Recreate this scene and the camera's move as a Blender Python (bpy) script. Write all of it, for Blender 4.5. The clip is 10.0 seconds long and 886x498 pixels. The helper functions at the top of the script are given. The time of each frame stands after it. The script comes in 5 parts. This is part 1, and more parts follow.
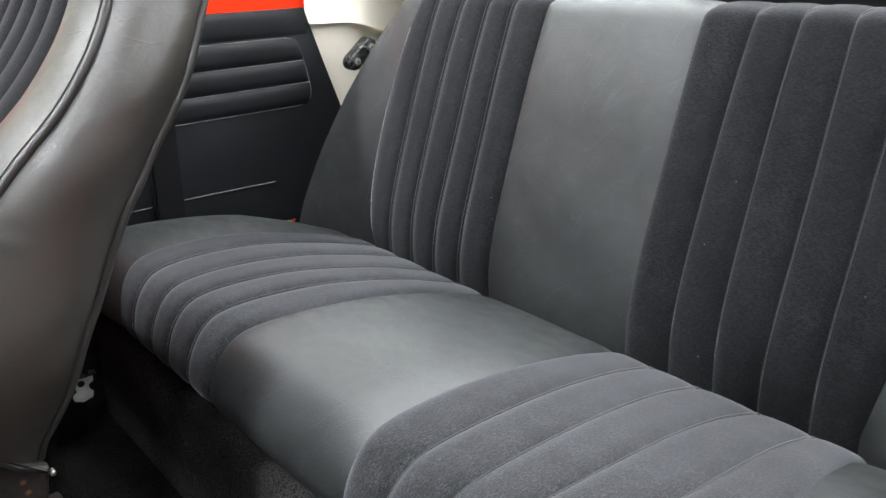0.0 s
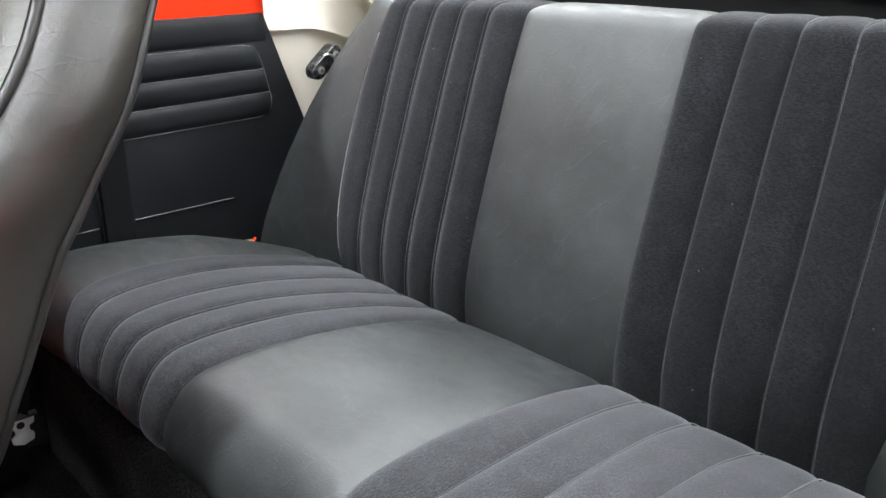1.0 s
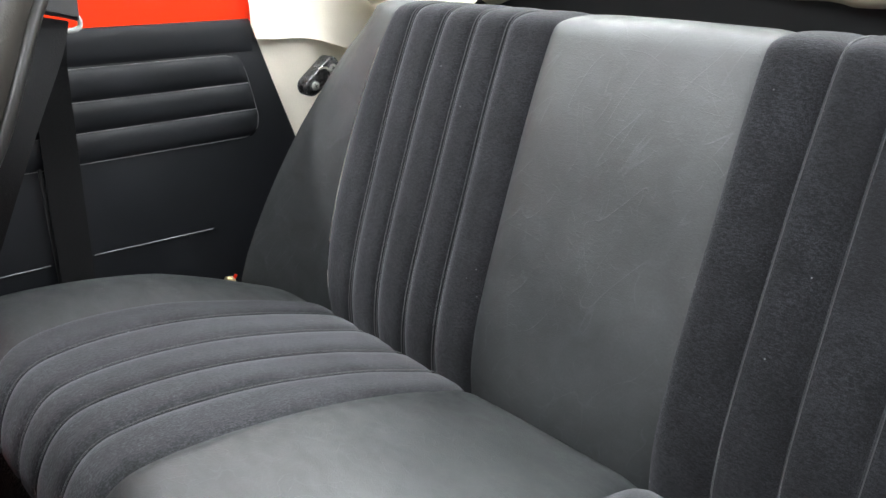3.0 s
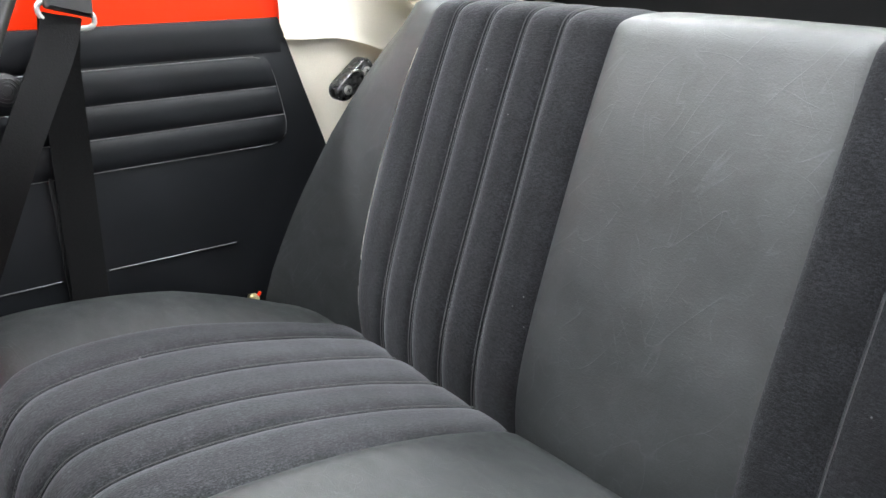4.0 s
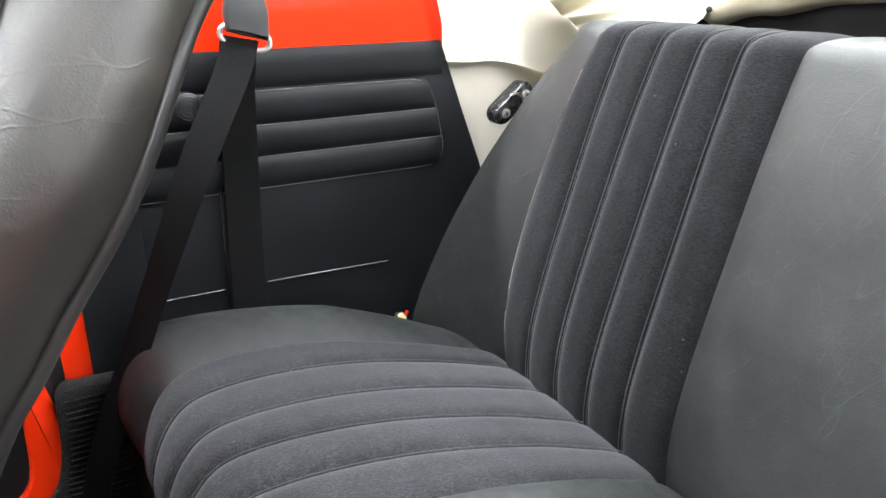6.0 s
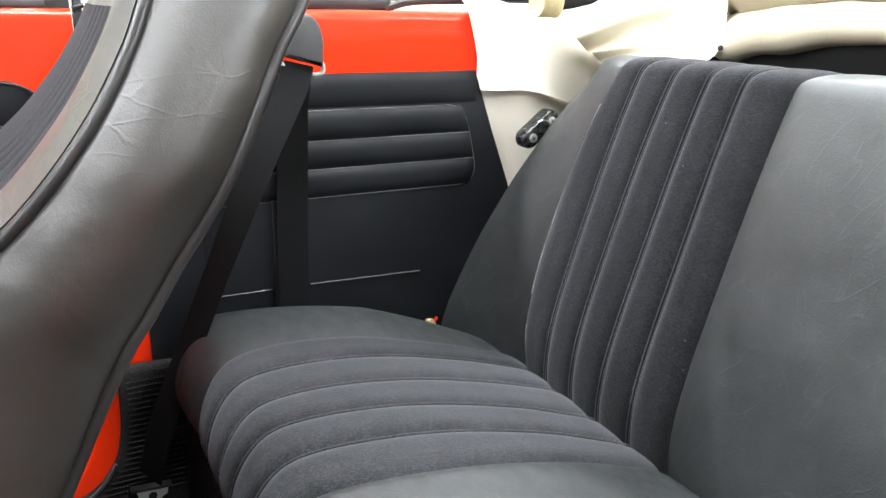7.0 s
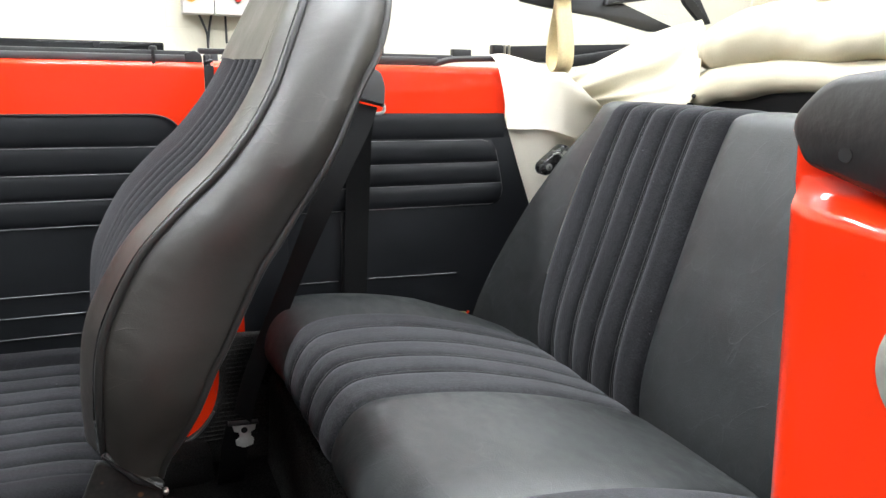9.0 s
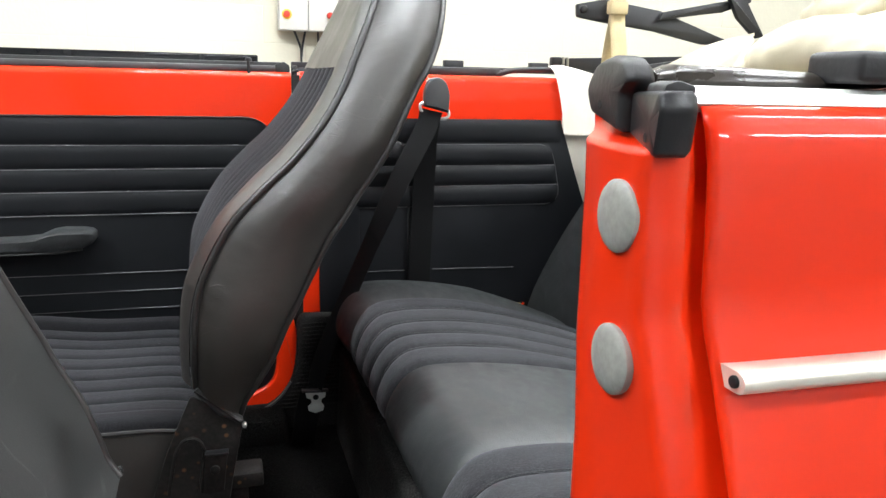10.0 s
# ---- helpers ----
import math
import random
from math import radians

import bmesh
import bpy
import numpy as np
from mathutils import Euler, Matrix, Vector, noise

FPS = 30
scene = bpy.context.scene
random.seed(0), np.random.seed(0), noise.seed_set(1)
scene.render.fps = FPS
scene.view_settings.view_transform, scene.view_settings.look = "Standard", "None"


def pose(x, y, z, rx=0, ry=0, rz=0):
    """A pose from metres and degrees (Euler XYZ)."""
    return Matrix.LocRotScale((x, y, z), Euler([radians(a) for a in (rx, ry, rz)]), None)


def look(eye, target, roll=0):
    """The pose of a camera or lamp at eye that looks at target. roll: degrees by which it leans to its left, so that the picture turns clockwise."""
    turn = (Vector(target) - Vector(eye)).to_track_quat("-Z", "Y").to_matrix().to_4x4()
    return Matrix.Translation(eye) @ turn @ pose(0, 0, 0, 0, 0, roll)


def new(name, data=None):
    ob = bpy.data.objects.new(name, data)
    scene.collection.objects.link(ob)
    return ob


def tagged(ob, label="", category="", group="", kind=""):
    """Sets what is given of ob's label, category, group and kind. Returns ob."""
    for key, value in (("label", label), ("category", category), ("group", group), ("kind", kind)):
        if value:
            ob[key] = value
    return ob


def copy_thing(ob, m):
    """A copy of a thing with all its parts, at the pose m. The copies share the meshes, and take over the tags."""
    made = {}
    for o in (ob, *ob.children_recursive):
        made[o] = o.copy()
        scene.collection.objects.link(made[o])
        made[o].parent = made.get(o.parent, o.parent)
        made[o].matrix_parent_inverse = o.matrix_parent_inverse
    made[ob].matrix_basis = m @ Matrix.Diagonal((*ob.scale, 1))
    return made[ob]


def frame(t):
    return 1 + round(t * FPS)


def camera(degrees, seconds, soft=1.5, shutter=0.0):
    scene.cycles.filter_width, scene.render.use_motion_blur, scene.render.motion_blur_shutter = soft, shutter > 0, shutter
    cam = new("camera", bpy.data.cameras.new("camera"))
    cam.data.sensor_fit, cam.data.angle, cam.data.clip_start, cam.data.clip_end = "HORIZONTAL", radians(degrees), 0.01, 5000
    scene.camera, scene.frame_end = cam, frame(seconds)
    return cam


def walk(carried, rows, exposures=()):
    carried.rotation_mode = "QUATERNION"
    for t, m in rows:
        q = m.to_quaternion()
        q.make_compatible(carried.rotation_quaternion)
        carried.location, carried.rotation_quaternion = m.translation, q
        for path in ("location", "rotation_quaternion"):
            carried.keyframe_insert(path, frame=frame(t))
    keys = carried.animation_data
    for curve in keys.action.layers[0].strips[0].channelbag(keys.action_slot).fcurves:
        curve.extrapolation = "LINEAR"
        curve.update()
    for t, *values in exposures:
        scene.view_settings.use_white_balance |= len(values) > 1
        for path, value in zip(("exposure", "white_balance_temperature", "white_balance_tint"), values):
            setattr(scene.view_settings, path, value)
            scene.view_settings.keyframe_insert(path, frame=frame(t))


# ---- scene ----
cam = camera(60.2, 10.0)
PATH = [
    (0, (-0.811, -0.002, 0.931), (0.42, 1.387, 0.184), -0.8),
    (0.5, (-0.798, 0.037, 0.931), (0.48, 1.383, 0.185), -0.4),
    (1, (-0.768, 0.072, 0.934), (0.537, 1.392, 0.188), -0.2),
    (1.5, (-0.73, 0.099, 0.936), (0.58, 1.414, 0.19), -0.0),
    (2, (-0.69, 0.128, 0.936), (0.615, 1.449, 0.193), 0.2),
    (2.5, (-0.654, 0.159, 0.934), (0.637, 1.495, 0.192), 0.5),
    (4, (-0.564, 0.28, 0.913), (0.652, 1.689, 0.181), 0.6),
    (4.5, (-0.548, 0.312, 0.909), (0.618, 1.764, 0.179), 0.4),
    (5, (-0.539, 0.332, 0.903), (0.548, 1.85, 0.187), 0.0),
    (5.5, (-0.54, 0.33, 0.906), (0.456, 1.914, 0.2), -0.3),
    (6, (-0.557, 0.306, 0.914), (0.363, 1.944, 0.228), -0.2),
    (7.5, (-0.635, 0.151, 0.915), (0.217, 1.869, 0.348), 1.2),
    (8, (-0.667, 0.077, 0.916), (0.181, 1.809, 0.384), 1.4),
    (8.5, (-0.6963, -0.0007, 0.9045), (0.1293, 1.7555, 0.4210), 1.43),
    (9, (-0.7126, -0.0823, 0.9071), (0.0467, 1.7088, 0.4427), 1.26),
    (9.5, (-0.7131, -0.1544, 0.9054), (-0.0486, 1.6774, 0.4547), 1.02),
    (10, (-0.7110, -0.2346, 0.8985), (-0.1598, 1.6385, 0.4654), 1.38),
]
walk(cam, [(t, look(eye, target, roll)) for t, eye, target, roll in PATH], ((0.0, 0.27), (1.0, 0.31), (2.5, 0.33), (4.0, 0.45), (5.0, 0.52), (6.0, 0.6), (7.5, 0.37), (8.0, 0.25), (9.0, 0.04), (9.5, -0.04), (10.0, -0.18)))

# ---- world, light, exposure ----
world = bpy.data.worlds.new("room_world")
scene.world = world
world.use_nodes = True
world.node_tree.nodes["Background"].inputs[0].default_value = (0.9, 0.95, 1.0, 1)
world.node_tree.nodes["Background"].inputs[1].default_value = 0.05


# ---- small helpers ----
def thing(name, label, category, kind="", group=""):
    return tagged(new(name), label, category, group, kind)


def part(name, bm, material, parent=None, label="", smooth=True, crease=38):
    me = bpy.data.meshes.new(name)
    bmesh.ops.recalc_face_normals(bm, faces=bm.faces)
    bm.to_mesh(me)
    bm.free()
    for f in me.polygons:
        f.use_smooth = smooth
    if smooth:
        me.set_sharp_from_angle(angle=radians(crease))
    me.materials.append(material)
    ob = new(name, me)
    if parent is not None:
        ob.parent = parent
    if label:
        ob["label"] = label
    return ob


def spline(pts, n):
    """n points at even steps along a smooth curve through pts (tuples of any length)."""
    P = [Vector(p) for p in pts]
    P = [2 * P[0] - P[1]] + P + [2 * P[-1] - P[-2]]
    dense = []
    for i in range(1, len(P) - 2):
        a, b, c, d = P[i - 1:i + 3]
        for k in range(24):
            t = k / 24
            dense.append(0.5 * (2 * b + (c - a) * t + (2 * a - 5 * b + 4 * c - d) * t * t + (3 * b - a - 3 * c + d) * t ** 3))
    dense.append(P[-2])
    run = [0.0]
    for a, b in zip(dense, dense[1:]):
        run.append(run[-1] + (b - a).length)
    out, j = [], 0
    for k in range(n):
        s = run[-1] * k / (n - 1)
        while j < len(run) - 2 and run[j + 1] < s:
            j += 1
        t = (s - run[j]) / max(run[j + 1] - run[j], 1e-9)
        out.append(dense[j].lerp(dense[j + 1], min(max(t, 0), 1)))
    return out


def grid_mesh(bm, rows, closed=False):
    V = [[bm.verts.new(p) for p in r] for r in rows]
    for a, b in zip(V, V[1:]):
        m = len(a)
        for i in range(m if closed else m - 1):
            j = (i + 1) % m
            bm.faces.new((a[i], a[j], b[j], b[i]))
    return V


def tube(bm, pts, r, sides=8, caps=True):
    pts = [Vector(p) for p in pts]
    rows, up = [], Vector((0.13, 0.31, 0.94))
    for i, p in enumerate(pts):
        d = (pts[min(i + 1, len(pts) - 1)] - pts[max(i - 1, 0)]).normalized()
        a = d.cross(up).normalized()
        b = d.cross(a)
        rows.append([p + r * (math.cos(2 * math.pi * k / sides) * a + math.sin(2 * math.pi * k / sides) * b) for k in range(sides)])
    V = grid_mesh(bm, rows, True)
    if caps:
        bm.faces.new(V[0])
        bm.faces.new(V[-1])


def box(bm, lo, hi, bevel=0.0, seg=2):
    lo, hi = Vector(lo), Vector(hi)
    made = bmesh.ops.create_cube(bm, size=1.0, matrix=Matrix.Translation((lo + hi) / 2) @ Matrix.Diagonal((*(hi - lo), 1)))
    if bevel:
        es = {e for v in made["verts"] for e in v.link_edges}
        bmesh.ops.bevel(bm, geom=list(es), offset=bevel, segments=seg, affect="EDGES", profile=0.5)


def slab(bm, outline, y0, y1, bevel=0.0, seg=2):
    """A plate with an outline in (x, z), from y0 to y1, its rims rounded by the bevel."""
    pts = [Vector(p) for p in outline]
    m = len(pts)
    area = sum(pts[i].x * pts[(i + 1) % m].y - pts[(i + 1) % m].x * pts[i].y for i in range(m))
    inward = []
    for i in range(m):
        d1, d2 = (pts[i] - pts[i - 1]), (pts[(i + 1) % m] - pts[i])
        n1, n2 = Vector((-d1.y, d1.x)), Vector((-d2.y, d2.x))
        n = n1.normalized() + n2.normalized()
        n = n.normalized() / max(0.5, n.normalized().dot(n2.normalized())) if n.length > 1e-6 else n
        inward.append(n if area > 0 else -n)
    bevel = min(bevel, 0.45 * (y1 - y0))
    levels = [(y0, 0.0), (y1, 0.0)]
    if bevel:
        arc = [(1 - math.cos(0.5 * math.pi * k / seg), math.sin(0.5 * math.pi * k / seg)) for k in range(seg + 1)]
        levels = [(y0 + bevel * d, bevel * (1 - w)) for d, w in arc] + [(y1 - bevel * d, bevel * (1 - w)) for d, w in arc[::-1]]
    rings = [[bm.verts.new((p.x + n.x * k, y, p.y + n.y * k)) for p, n in zip(pts, inward)] for y, k in levels]
    for r1, r2 in zip(rings, rings[1:]):
        for i in range(m):
            j = (i + 1) % m
            bm.faces.new((r1[i], r2[i], r2[j], r1[j]))
    bm.faces.new(rings[0])
    bm.faces.new(rings[-1][::-1])


def round_corners(outline, radii, n=6):
    """An outline whose corners are rounded by the radii given, corner by corner."""
    out, m = [], len(outline)
    for i, r in enumerate(radii):
        p, a, b = Vector(outline[i]), Vector(outline[i - 1]), Vector(outline[(i + 1) % m])
        if r <= 0:
            out.append(tuple(p))
            continue
        r = min(r, 0.45 * (a - p).length, 0.45 * (b - p).length)
        s, e = p + (a - p).normalized() * r, p + (b - p).normalized() * r
        for k in range(n + 1):
            t = k / n
            out.append(tuple(s * (1 - t) ** 2 + p * 2 * t * (1 - t) + e * t * t))
    return out


def disc(bm, centre, radius, depth, axis, seg=32, dome=0.0):
    """A round plate; axis is the way its front looks."""
    m = Matrix.Translation(centre) @ Vector(axis).to_track_quat("Z", "Y").to_matrix().to_4x4()
    rows = []
    for r, h in ((1.0, -depth), (1.0, 0.0), (0.93, dome * 0.45), (0.6, dome * 0.85), (0.2, dome)):
        rows.append([m @ Vector((radius * r * math.cos(2 * math.pi * k / seg), radius * r * math.sin(2 * math.pi * k / seg), h)) for k in range(seg)])
    V = grid_mesh(bm, rows, True)
    bm.faces.new(V[-1])
    bm.faces.new(V[0][::-1])


# ---- materials ----
def surface(name, color, rough, metal=0.0, grain=0.0, grain_scale=600.0, grain_depth=0.0004, stain=0.25, stain_scale=9.0,
            sheen=0.0, coat=0.0, spec=0.5, cells=0.0, rough_var=0.1, sheen_tint=(1, 1, 1), nap=0.5):
    mat = bpy.data.materials.new(name)
    mat.use_nodes = True
    nt = mat.node_tree
    b = nt.nodes["Principled BSDF"]
    tc = nt.nodes.new("ShaderNodeTexCoord")
    n1 = nt.nodes.new("ShaderNodeTexNoise")
    n1.inputs["Scale"].default_value, n1.inputs["Detail"].default_value = stain_scale, 6
    n2 = nt.nodes.new("ShaderNodeTexNoise")
    n2.inputs["Scale"].default_value, n2.inputs["Detail"].default_value = grain_scale, 3
    for n in (n1, n2):
        nt.links.new(tc.outputs["Object"], n.inputs["Vector"])
    ramp = nt.nodes.new("ShaderNodeMapRange")
    ramp.inputs[1].default_value, ramp.inputs[2].default_value = 0.3, 0.7
    ramp.inputs[3].default_value, ramp.inputs[4].default_value = 1 - stain, 1 + stain
    nt.links.new(n1.outputs[0], ramp.inputs[0])
    ramp2 = nt.nodes.new("ShaderNodeMapRange")
    ramp2.inputs[1].default_value, ramp2.inputs[2].default_value = 0.3, 0.7
    ramp2.inputs[3].default_value, ramp2.inputs[4].default_value = 1 - grain, 1 + grain
    nt.links.new(n2.outputs[0], ramp2.inputs[0])
    mul = nt.nodes.new("ShaderNodeMath")
    mul.operation = "MULTIPLY"
    nt.links.new(ramp.outputs[0], mul.inputs[0])
    nt.links.new(ramp2.outputs[0], mul.inputs[1])
    mix = nt.nodes.new("ShaderNodeVectorMath")
    mix.operation = "SCALE"
    mix.inputs[0].default_value = color
    nt.links.new(mul.outputs[0], mix.inputs["Scale"])
    nt.links.new(mix.outputs[0], b.inputs["Base Color"])
    rr = nt.nodes.new("ShaderNodeMapRange")
    rr.inputs[1].default_value, rr.inputs[2].default_value = 0.3, 0.7
    rr.inputs[3].default_value, rr.inputs[4].default_value = rough * (1 - rough_var), min(1, rough * (1 + rough_var))
    nt.links.new(n1.outputs[0], rr.inputs[0])
    nt.links.new(rr.outputs[0], b.inputs["Roughness"])
    b.inputs["Metallic"].default_value = metal
    b.inputs["Specular IOR Level"].default_value = spec
    b.inputs["Sheen Weight"].default_value = sheen
    b.inputs["Sheen Roughness"].default_value = nap
    b.inputs["Sheen Tint"].default_value = (*sheen_tint, 1)
    b.inputs["Coat Weight"].default_value = coat
    b.inputs["Coat Roughness"].default_value = 0.04
    bump = nt.nodes.new("ShaderNodeBump")
    bump.inputs["Strength"].default_value, bump.inputs["Distance"].default_value = 1.0, grain_depth
    height = n2.outputs[0]
    if cells:
        v = nt.nodes.new("ShaderNodeTexVoronoi")
        v.feature = "DISTANCE_TO_EDGE"
        v.inputs["Scale"].default_value = cells
        nt.links.new(tc.outputs["Object"], v.inputs["Vector"])
        add = nt.nodes.new("ShaderNodeMath")
        add.operation = "ADD"
        nt.links.new(v.outputs[0], add.inputs[0])
        nt.links.new(n2.outputs[0], add.inputs[1])
        height = add.outputs[0]
    if grain_depth:
        nt.links.new(height, bump.inputs["Height"])
        nt.links.new(bump.outputs[0], b.inputs["Normal"])
    return mat


def creased(mat, scale, depth, stretch=(1.0, 1.0, 1.0), tone=0.25, turn=(0.5, 0.3, 0.4), width=0.06, amount=0.5, bend=1.0):
    """Adds fine worn creases to a vinyl: broken lines of relief that are slightly paler."""
    nt = mat.node_tree
    b = nt.nodes["Principled BSDF"]
    tc = nt.nodes.new("ShaderNodeTexCoord")
    warp = nt.nodes.new("ShaderNodeTexNoise")
    warp.inputs["Scale"].default_value, warp.inputs["Detail"].default_value = scale * 0.6, 4
    nt.links.new(tc.outputs["Object"], warp.inputs["Vector"])
    push = nt.nodes.new("ShaderNodeVectorMath")
    push.operation = "MULTIPLY_ADD"
    push.inputs[1].default_value = (bend / scale,) * 3
    nt.links.new(warp.outputs["Color"], push.inputs[0])
    nt.links.new(tc.outputs["Object"], push.inputs[2])
    mp = nt.nodes.new("ShaderNodeMapping")
    mp.inputs["Scale"].default_value = stretch
    mp.inputs["Rotation"].default_value = turn
    nt.links.new(push.outputs[0], mp.inputs["Vector"])
    v = nt.nodes.new("ShaderNodeTexVoronoi")
    v.feature = "DISTANCE_TO_EDGE"
    v.inputs["Scale"].default_value = scale
    nt.links.new(mp.outputs[0], v.inputs["Vector"])
    line = nt.nodes.new("ShaderNodeMapRange")
    line.interpolation_type = "SMOOTHSTEP"
    line.inputs[1].default_value, line.inputs[2].default_value = 0.0, width
    line.inputs[3].default_value, line.inputs[4].default_value = 1.0, 0.0
    nt.links.new(v.outputs[0], line.inputs[0])
    patch = nt.nodes.new("ShaderNodeTexNoise")
    patch.inputs["Scale"].default_value, patch.inputs["Detail"].default_value = scale * 0.45, 5
    nt.links.new(tc.outputs["Object"], patch.inputs["Vector"])
    mask = nt.nodes.new("ShaderNodeMapRange")
    mask.inputs[1].default_value, mask.inputs[2].default_value = 0.62 - 0.3 * amount, 0.74 - 0.3 * amount
    nt.links.new(patch.outputs[0], mask.inputs[0])
    cut = nt.nodes.new("ShaderNodeMath")
    cut.operation = "MULTIPLY"
    nt.links.new(line.outputs[0], cut.inputs[0])
    nt.links.new(mask.outputs[0], cut.inputs[1])
    old = b.inputs["Normal"].links[0].from_node
    bump = nt.nodes.new("ShaderNodeBump")
    bump.inputs["Distance"].default_value = depth
    nt.links.new(cut.outputs[0], bump.inputs["Height"])
    nt.links.new(old.outputs[0], bump.inputs["Normal"])
    nt.links.new(bump.outputs[0], b.inputs["Normal"])
    src = b.inputs["Base Color"].links[0].from_socket
    gain = nt.nodes.new("ShaderNodeMath")
    gain.operation = "MULTIPLY_ADD"
    gain.inputs[1].default_value, gain.inputs[2].default_value = tone, 1.0
    nt.links.new(cut.outputs[0], gain.inputs[0])
    sc = nt.nodes.new("ShaderNodeVectorMath")
    sc.operation = "SCALE"
    nt.links.new(src, sc.inputs[0])
    nt.links.new(gain.outputs[0], sc.inputs["Scale"])
    nt.links.new(sc.outputs[0], b.inputs["Base Color"])
    return mat


def dented(mat, scale, depth, stretch=(1.0, 1.0, 1.0)):
    """Adds soft dents and slack to a covering."""
    nt = mat.node_tree
    b = nt.nodes["Principled BSDF"]
    tc = nt.nodes.new("ShaderNodeTexCoord")
    mp = nt.nodes.new("ShaderNodeMapping")
    mp.inputs["Scale"].default_value = stretch
    nt.links.new(tc.outputs["Object"], mp.inputs["Vector"])
    n = nt.nodes.new("ShaderNodeTexNoise")
    n.inputs["Scale"].default_value, n.inputs["Detail"].default_value, n.inputs["Distortion"].default_value = scale, 4, 0.6
    nt.links.new(mp.outputs[0], n.inputs["Vector"])
    old = b.inputs["Normal"].links[0].from_node
    bump = nt.nodes.new("ShaderNodeBump")
    bump.inputs["Distance"].default_value = depth
    nt.links.new(n.outputs[0], bump.inputs["Height"])
    nt.links.new(old.outputs[0], bump.inputs["Normal"])
    nt.links.new(bump.outputs[0], b.inputs["Normal"])
    return mat


def scored(mat, scale, stretch, turn, width, amount, tone, depth):
    """Adds long thin worn lines, as a stretched covering gets them: paler, slightly sunken, broken off here and there."""
    nt = mat.node_tree
    b = nt.nodes["Principled BSDF"]
    tc = nt.nodes.new("ShaderNodeTexCoord")
    mp = nt.nodes.new("ShaderNodeMapping")
    mp.vector_type = "TEXTURE"
    mp.inputs["Scale"].default_value, mp.inputs["Rotation"].default_value = stretch, turn
    nt.links.new(tc.outputs["Object"], mp.inputs["Vector"])
    n = nt.nodes.new("ShaderNodeTexNoise")
    n.inputs["Scale"].default_value, n.inputs["Detail"].default_value, n.inputs["Roughness"].default_value = scale, 0.6, 0.35
    nt.links.new(mp.outputs[0], n.inputs["Vector"])
    off = nt.nodes.new("ShaderNodeMath")
    off.operation = "SUBTRACT"
    off.inputs[1].default_value = 0.5
    nt.links.new(n.outputs[0], off.inputs[0])
    size = nt.nodes.new("ShaderNodeMath")
    size.operation = "ABSOLUTE"
    nt.links.new(off.outputs[0], size.inputs[0])
    line = nt.nodes.new("ShaderNodeMapRange")
    line.inputs[1].default_value, line.inputs[2].default_value = 0.0, width
    line.inputs[3].default_value, line.inputs[4].default_value = 1.0, 0.0
    nt.links.new(size.outputs[0], line.inputs[0])
    patch = nt.nodes.new("ShaderNodeTexNoise")
    patch.inputs["Scale"].default_value, patch.inputs["Detail"].default_value = scale * 0.4, 3
    nt.links.new(tc.outputs["Object"], patch.inputs["Vector"])
    mask = nt.nodes.new("ShaderNodeMapRange")
    mask.inputs[1].default_value, mask.inputs[2].default_value = 0.66 - 0.3 * amount, 0.76 - 0.3 * amount
    nt.links.new(patch.outputs[0], mask.inputs[0])
    cut = nt.nodes.new("ShaderNodeMath")
    cut.operation = "MULTIPLY"
    nt.links.new(line.outputs[0], cut.inputs[0])
    nt.links.new(mask.outputs[0], cut.inputs[1])
    bump = nt.nodes.new("ShaderNodeBump")
    bump.inputs["Distance"].default_value = depth
    nt.links.new(cut.outputs[0], bump.inputs["Height"])
    nt.links.new(b.inputs["Normal"].links[0].from_node.outputs[0], bump.inputs["Normal"])
    nt.links.new(bump.outputs[0], b.inputs["Normal"])
    gain = nt.nodes.new("ShaderNodeMath")
    gain.operation = "MULTIPLY_ADD"
    gain.inputs[1].default_value, gain.inputs[2].default_value = tone, 1.0
    nt.links.new(cut.outputs[0], gain.inputs[0])
    sc = nt.nodes.new("ShaderNodeVectorMath")
    sc.operation = "SCALE"
    nt.links.new(b.inputs["Base Color"].links[0].from_socket, sc.inputs[0])
    nt.links.new(gain.outputs[0], sc.inputs["Scale"])
    nt.links.new(sc.outputs[0], b.inputs["Base Color"])
    return mat


